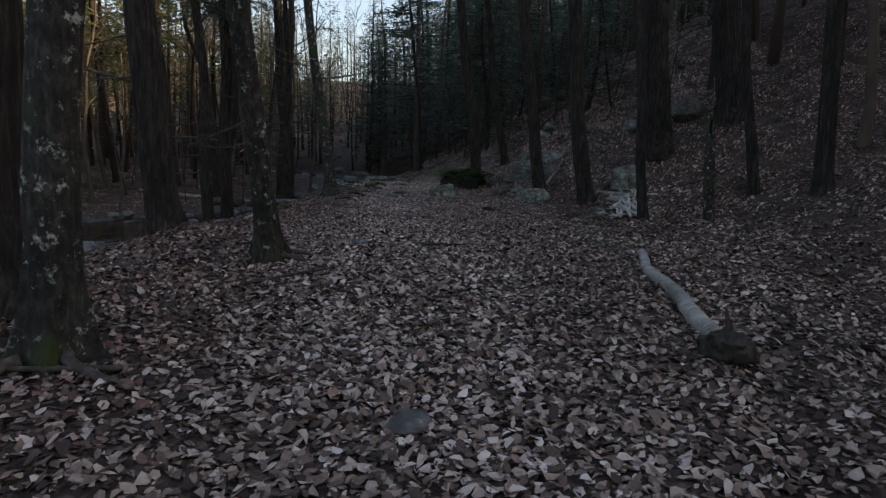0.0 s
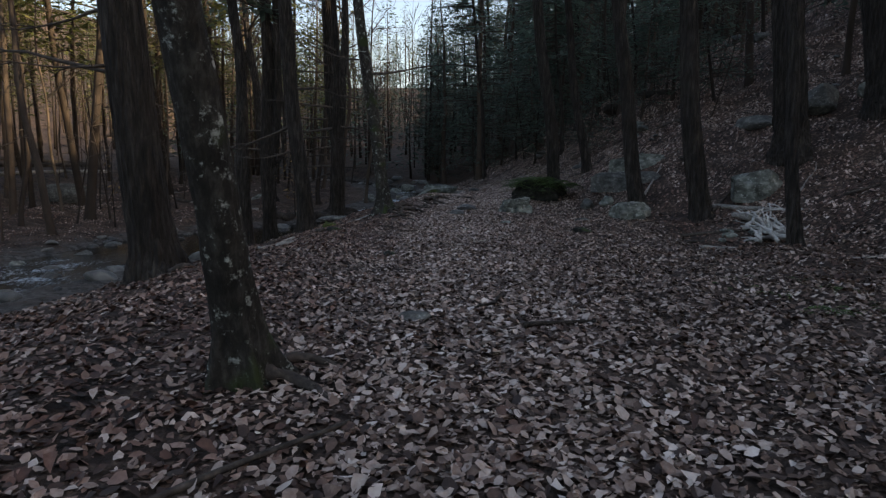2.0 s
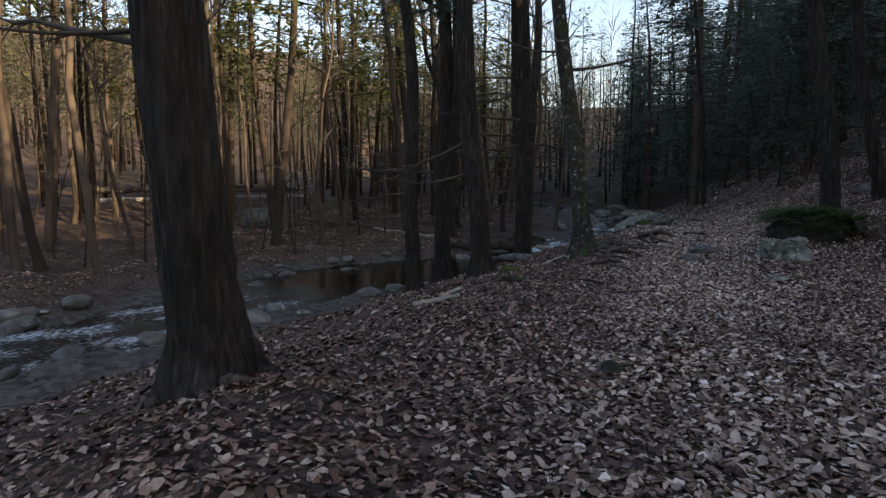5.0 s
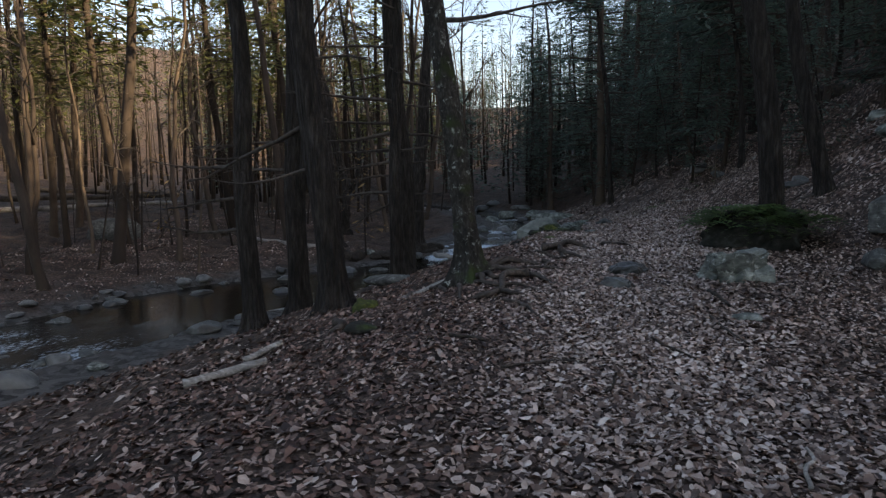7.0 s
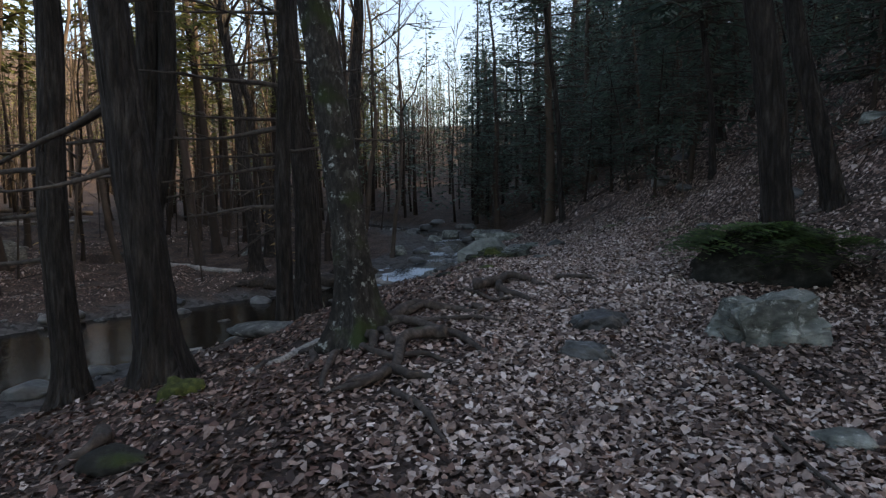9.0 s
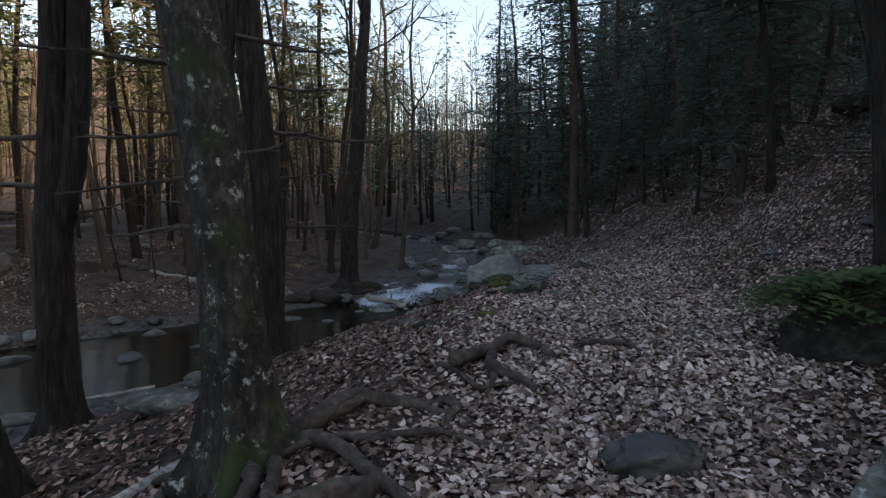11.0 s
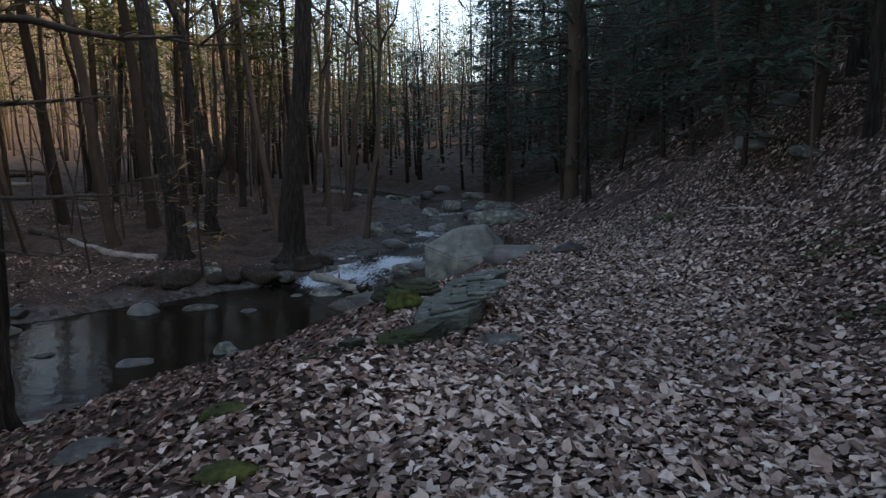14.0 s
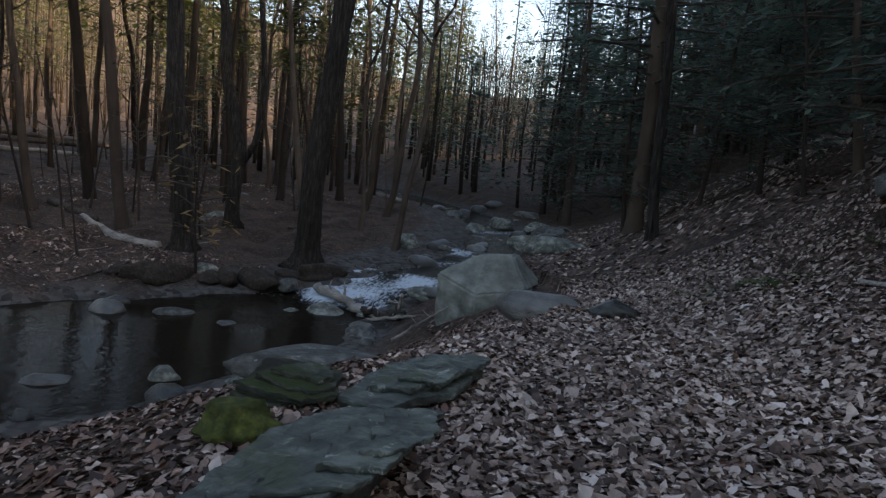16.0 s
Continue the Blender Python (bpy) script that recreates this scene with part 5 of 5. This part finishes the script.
def ferns(name, x, y, rx, ry, count, seed, label, z_of, length=0.4):
    """A clump of arching fronds, each with paired leaflets."""
    rng = np.random.RandomState(seed)
    verts, tris = [], []
    for _ in range(count):
        a, q = rng.uniform(0, 6.3), math.sqrt(rng.rand())
        px, py = x + rx * q * math.cos(a), y + ry * q * math.sin(a)
        pz = z_of(px, py)
        az, L = rng.uniform(0, 6.3), length * rng.uniform(0.5, 1.3)
        for k in range(9):
            s = (k + 0.5) / 9
            c = np.array([px + math.cos(az) * L * s, py + math.sin(az) * L * s, pz + L * (0.75 * s - 0.85 * s * s)])
            w = L * 0.24 * (1 - s) ** 0.7 * (0.5 + min(1, s * 4) * 0.5)
            for side in (-1, 1):
                e = np.array([-math.sin(az), math.cos(az), -0.2]) * side * w
                f = np.array([math.cos(az), math.sin(az), -0.1]) * L * 0.05
                o = len(verts)
                verts += [c - f, c + f, c + e + f * 1.3]
                tris.append((o, o + 1, o + 2))
    return tagged(new(name, soup(name, verts, tris, M_FERN)), label, "fern", kind="stuff")


def dome(cx, cy, rx, ry, h):
    return lambda x, y: at_ground(cx, cy) + h * math.sqrt(max(0.0, 1 - ((x - cx) / rx) ** 2 * 0.9 - ((y - cy) / ry) ** 2 * 0.9))


ferns("fern", 0.72, 25.0, 1.05, 0.85, 330, 1, "evergreen ferns covering a mossy boulder", dome(0.75, 25.05, 1.1, 0.85, 0.6), 0.58)
ferns("fern", 3.0, 9.9, 0.5, 0.5, 22, 2, "low green ferns beside the fallen log", at_ground, 0.3)
ferns("fern", 2.9, 11.4, 0.8, 0.6, 30, 3, "low green ferns among dry leaves", at_ground, 0.26)
ferns("fern", 8.6, 17.6, 0.9, 0.6, 40, 4, "dark green ferns on the slope", at_ground, 0.4)
ferns("fern", 0.6, 28.9, 0.5, 0.5, 24, 5, "green ferns at the foot of the steep slope", at_ground, 0.3)
ferns("fern", 0.9, 30.9, 0.6, 0.5, 26, 6, "green ferns on the steep slope", at_ground, 0.32)


root([(-4.05, 22.3), (-3.6, 22.45), (-3.2, 22.75), (-2.7, 22.65), (-2.3, 22.8)], 0.035, 21)
root([(-4.0, 21.8), (-3.7, 21.2), (-3.3, 21.3), (-2.9, 21.15)], 0.04, 22)
root([(-4.2, 21.7), (-4.1, 21.0), (-3.9, 20.5)], 0.045, 23)
root([(-3.3, 24.0), (-2.9, 23.6), (-2.5, 23.75)], 0.03, 24)
ferns("fern", -0.5, 35.5, 0.8, 0.5, 40, 7, "dark ferns on the steep slope", at_ground, 0.3)
ferns("fern", 3.2, 31.5, 1.0, 0.8, 50, 8, "dark ferns on the steep slope", at_ground, 0.35)
ferns("fern", 1.6, 36.0, 0.8, 0.6, 36, 9, "dark ferns on the steep slope", at_ground, 0.32)


rock(-3.25, 26.2, (0.3, 0.2, 0.1), 401, M_MOSS, "small moss cushion among dry leaves", "moss_stone", 0.3, 20, sub=3, rough=0.2)
rock(-3.75, 27.0, (0.36, 0.2, 0.1), 402, M_MOSS, "moss cushion on the bank's edge", "moss_stone", 0.35, 50, sub=3, rough=0.2)
rock(-4.3, 26.6, (0.42, 0.26, 0.14), 403, M_ROCK, "flat grey stone on the bank", "stone", 0.3, 30, sub=3, flat=0.3)
rock(-5.0, 19.6, (0.5, 0.35, 0.2), 404, M_ROCK_MOSS, "mossy stone on the bank", "stone", 0.3, 30, sub=3)
rock(-5.7, 21.3, (0.5, 0.4, 0.3), 405, M_MOSS, "mossy stump foot on the bank", "moss_stone", 0.35, 70, sub=3, rough=0.3)
rock(-6.4, 24.6, (1.2, 0.7, 0.3), 406, M_ROCK, "flat grey rock below the bank", "stone", 0.3, 10, sub=3, flat=0.3)
rock(-1.25, 8.9, (0.34, 0.25, 0.12), 407, M_ROCK, "small grey stone in the trail", "stone", 0.35, 10, sub=3, flat=0.3)
rock(-0.15, 2.9, (0.3, 0.22, 0.1), 408, M_ROCK, "small grey stone in the trail", "stone", 0.3, 40, sub=3, flat=0.3)
rock(-2.3, 13.2, (0.3, 0.22, 0.13), 409, M_ROCK_MOSS, "small greenish stone in the leaves", "stone", 0.25, 80, sub=3)
rock(1.6, 20.6, (0.5, 0.3, 0.16), 410, M_ROCK, "grey stone beside the trail", "stone", 0.3, 15, sub=3)


# ---- fallen leaves ----
def leaves(name, count, box, density, size, seed, label, mat=None, plain=False):
    """Dry leaves lying at every angle: six points each, folded along the midrib."""
    rng = np.random.RandomState(seed)
    x, y = rng.uniform(box[0], box[1], count), rng.uniform(box[2], box[3], count)
    keep = rng.rand(count) < density(x, y)
    x, y = x[keep], y[keep]
    n = len(x)
    L = rng.uniform(size[0], size[1], n) * rng.choice([0.75, 1.0, 1.2], n)
    W = L * rng.uniform(0.25, 0.43, n)
    az = rng.uniform(0, 2 * np.pi, n)
    tilt = rng.normal(0, 0.22, n)
    roll = rng.normal(0, 0.25, n)
    curl = rng.uniform(-0.1, 0.26, n) * L
    fold = rng.uniform(-0.05, 0.26, n) * L
    tpl = np.array([(-0.5, 0), (0.0, 0.9), (0.5, 0), (0.0, -0.9)] if plain else [(-0.5, 0), (-0.2, 0.9), (0.18, 0.8), (0.5, 0), (0.18, -0.8), (-0.2, -0.9)])
    k = len(tpl)
    u = tpl[:, 0][None] * L[:, None] * rng.uniform(0.8, 1.2, (n, k))
    w = tpl[:, 1][None] * W[:, None] * rng.uniform(0.78, 1.22, (n, k))
    up = curl[:, None] * (tpl[:, 0] * 2)[None] ** 2 + fold[:, None] * np.abs(tpl[:, 1])[None] + rng.normal(0, 0.004, (n, k))
    up = up + u * np.tan(np.clip(tilt, -0.8, 0.8))[:, None] + w * np.tan(np.clip(roll, -0.8, 0.8))[:, None]
    ca, sa = np.cos(az)[:, None], np.sin(az)[:, None]
    X, Y = x[:, None] + u * ca - w * sa, y[:, None] + u * sa + w * ca
    Z = land(X, Y) + up
    Z = Z - (Z - land(X, Y)).min(1)[:, None] + rng.uniform(-0.004, 0.016, n)[:, None]
    verts = np.stack([X, Y, Z], 2).reshape(-1, 3)
    b = np.arange(n)[:, None] * k
    tris = np.concatenate([b + [0, 1, 2], b + [0, 2, 3]] if plain else [b + [0, i, i + 1] for i in range(1, 5)])
    return tagged(new(name, soup(name, verts, tris, mat or M_LEAF)), label, "leaves", kind="stuff")


def on_path(x, y):
    dry = np.clip((land(x, y) - tab(y, WATER_Z) - 0.2) / 0.4, 0, 1)
    return np.clip(1.25 - np.abs(x - tab(y, TRAIL_X)) / 7, 0.3, 1) * dry


def left_bank(x, y):
    return np.clip((tab(y, TRAIL_X) - 0.9 - x + 0.5 * waves(x, y, 1.8, 71)) / 1.6, 0, 1)


def russet(x, y):
    return on_path(x, y) * np.clip(left_bank(x, y) + 0.25 * (waves(x, y, 1.5, 73) > 0.55), 0, 1)


def brown(x, y):
    return on_path(x, y) * (1 - 0.7 * left_bank(x, y))


def on_tread(x, y):
    return np.clip(1.5 - np.abs(x - tab(y, TRAIL_X) - 0.25 * waves(x, y, 3, 61)) / np.where(y > 24, 1.5, 1.1), 0, 1)


def off_path(x, y):
    dry = np.clip((land(x, y) - tab(y, WATER_Z) - 0.2) / 0.5, 0, 1)
    return dry * (0.5 + 0.25 * (x > tab(y, EDGE_X)) + 0.55 * waves(x, y, 2.2, 51))


def litter(x, y):
    return np.clip((land(x, y) - tab(y, WATER_Z) - 0.2) / 0.5, 0, 1)


leaves("fallen_leaves", 122000, (-6.5, 4.5, -2.0, 16), brown, (0.038, 0.076), 1, "dry brown leaves carpeting the woodland trail")
leaves("fallen_leaves", 160000, (-7.0, 3.5, 16, 38), brown, (0.036, 0.072), 2, "dry brown leaves carpeting the trail and bank")
leaves("fallen_leaves", 70000, (4.5, 19, 2, 28), off_path, (0.06, 0.11), 3, "dry brown leaves on the wooded slope", plain=True)
leaves("fallen_leaves", 46000, (3.5, 14, 26, 50), off_path, (0.07, 0.13), 4, "dry brown leaves on the steep slope", plain=True)
leaves("fallen_leaves", 48000, (-24, -6.5, 8, 34), off_path, (0.07, 0.13), 5, "dry brown leaves on the stream banks", plain=True)
leaves("fallen_leaves", 60000, (-30, -9, 34, 62), off_path, (0.08, 0.15), 6, "dry brown leaves on the far bank", plain=True)
leaves("fallen_leaves", 14000, (-6, 3.5, 38, 56), off_path, (0.08, 0.15), 7, "dry brown leaves on the slope by the rapids", plain=True)
leaves("fallen_leaves", 22000, (-2.6, 1.4, -2.0, 16), on_tread, (0.038, 0.078), 8, "pale trodden leaves along the middle of the trail", M_LEAF_WORN)
leaves("fallen_leaves", 80000, (-4.4, 1.2, 16, 37), on_tread, (0.038, 0.076), 9, "pale trodden leaves along the middle of the trail", M_LEAF_WORN)
leaves("fallen_leaves", 66000, (-6.5, 4.5, -2.0, 16), russet, (0.042, 0.082), 10, "russet leaves on the bank beside the trail", M_LEAF_RED)
leaves("fallen_leaves", 80000, (-7.0, 3.5, 16, 38), russet, (0.04, 0.078), 11, "russet leaves on the bank beside the trail", M_LEAF_RED)
leaves("fallen_leaves", 2500, (-3.0, 0.4, 24, 35), on_tread, (0.06, 0.1), 12, "large pale maple leaves on the trail", M_LEAF_WORN)
leaves("fallen_leaves", 60000, (3.5, 19, 4, 50), litter, (0.06, 0.11), 13, "dark russet leaves covering the wooded slope", M_LEAF_RED, True)
leaves("fallen_leaves", 60000, (-32, -8, 10, 62), litter, (0.07, 0.13), 14, "dark russet leaves covering the far bank", M_LEAF_RED, True)
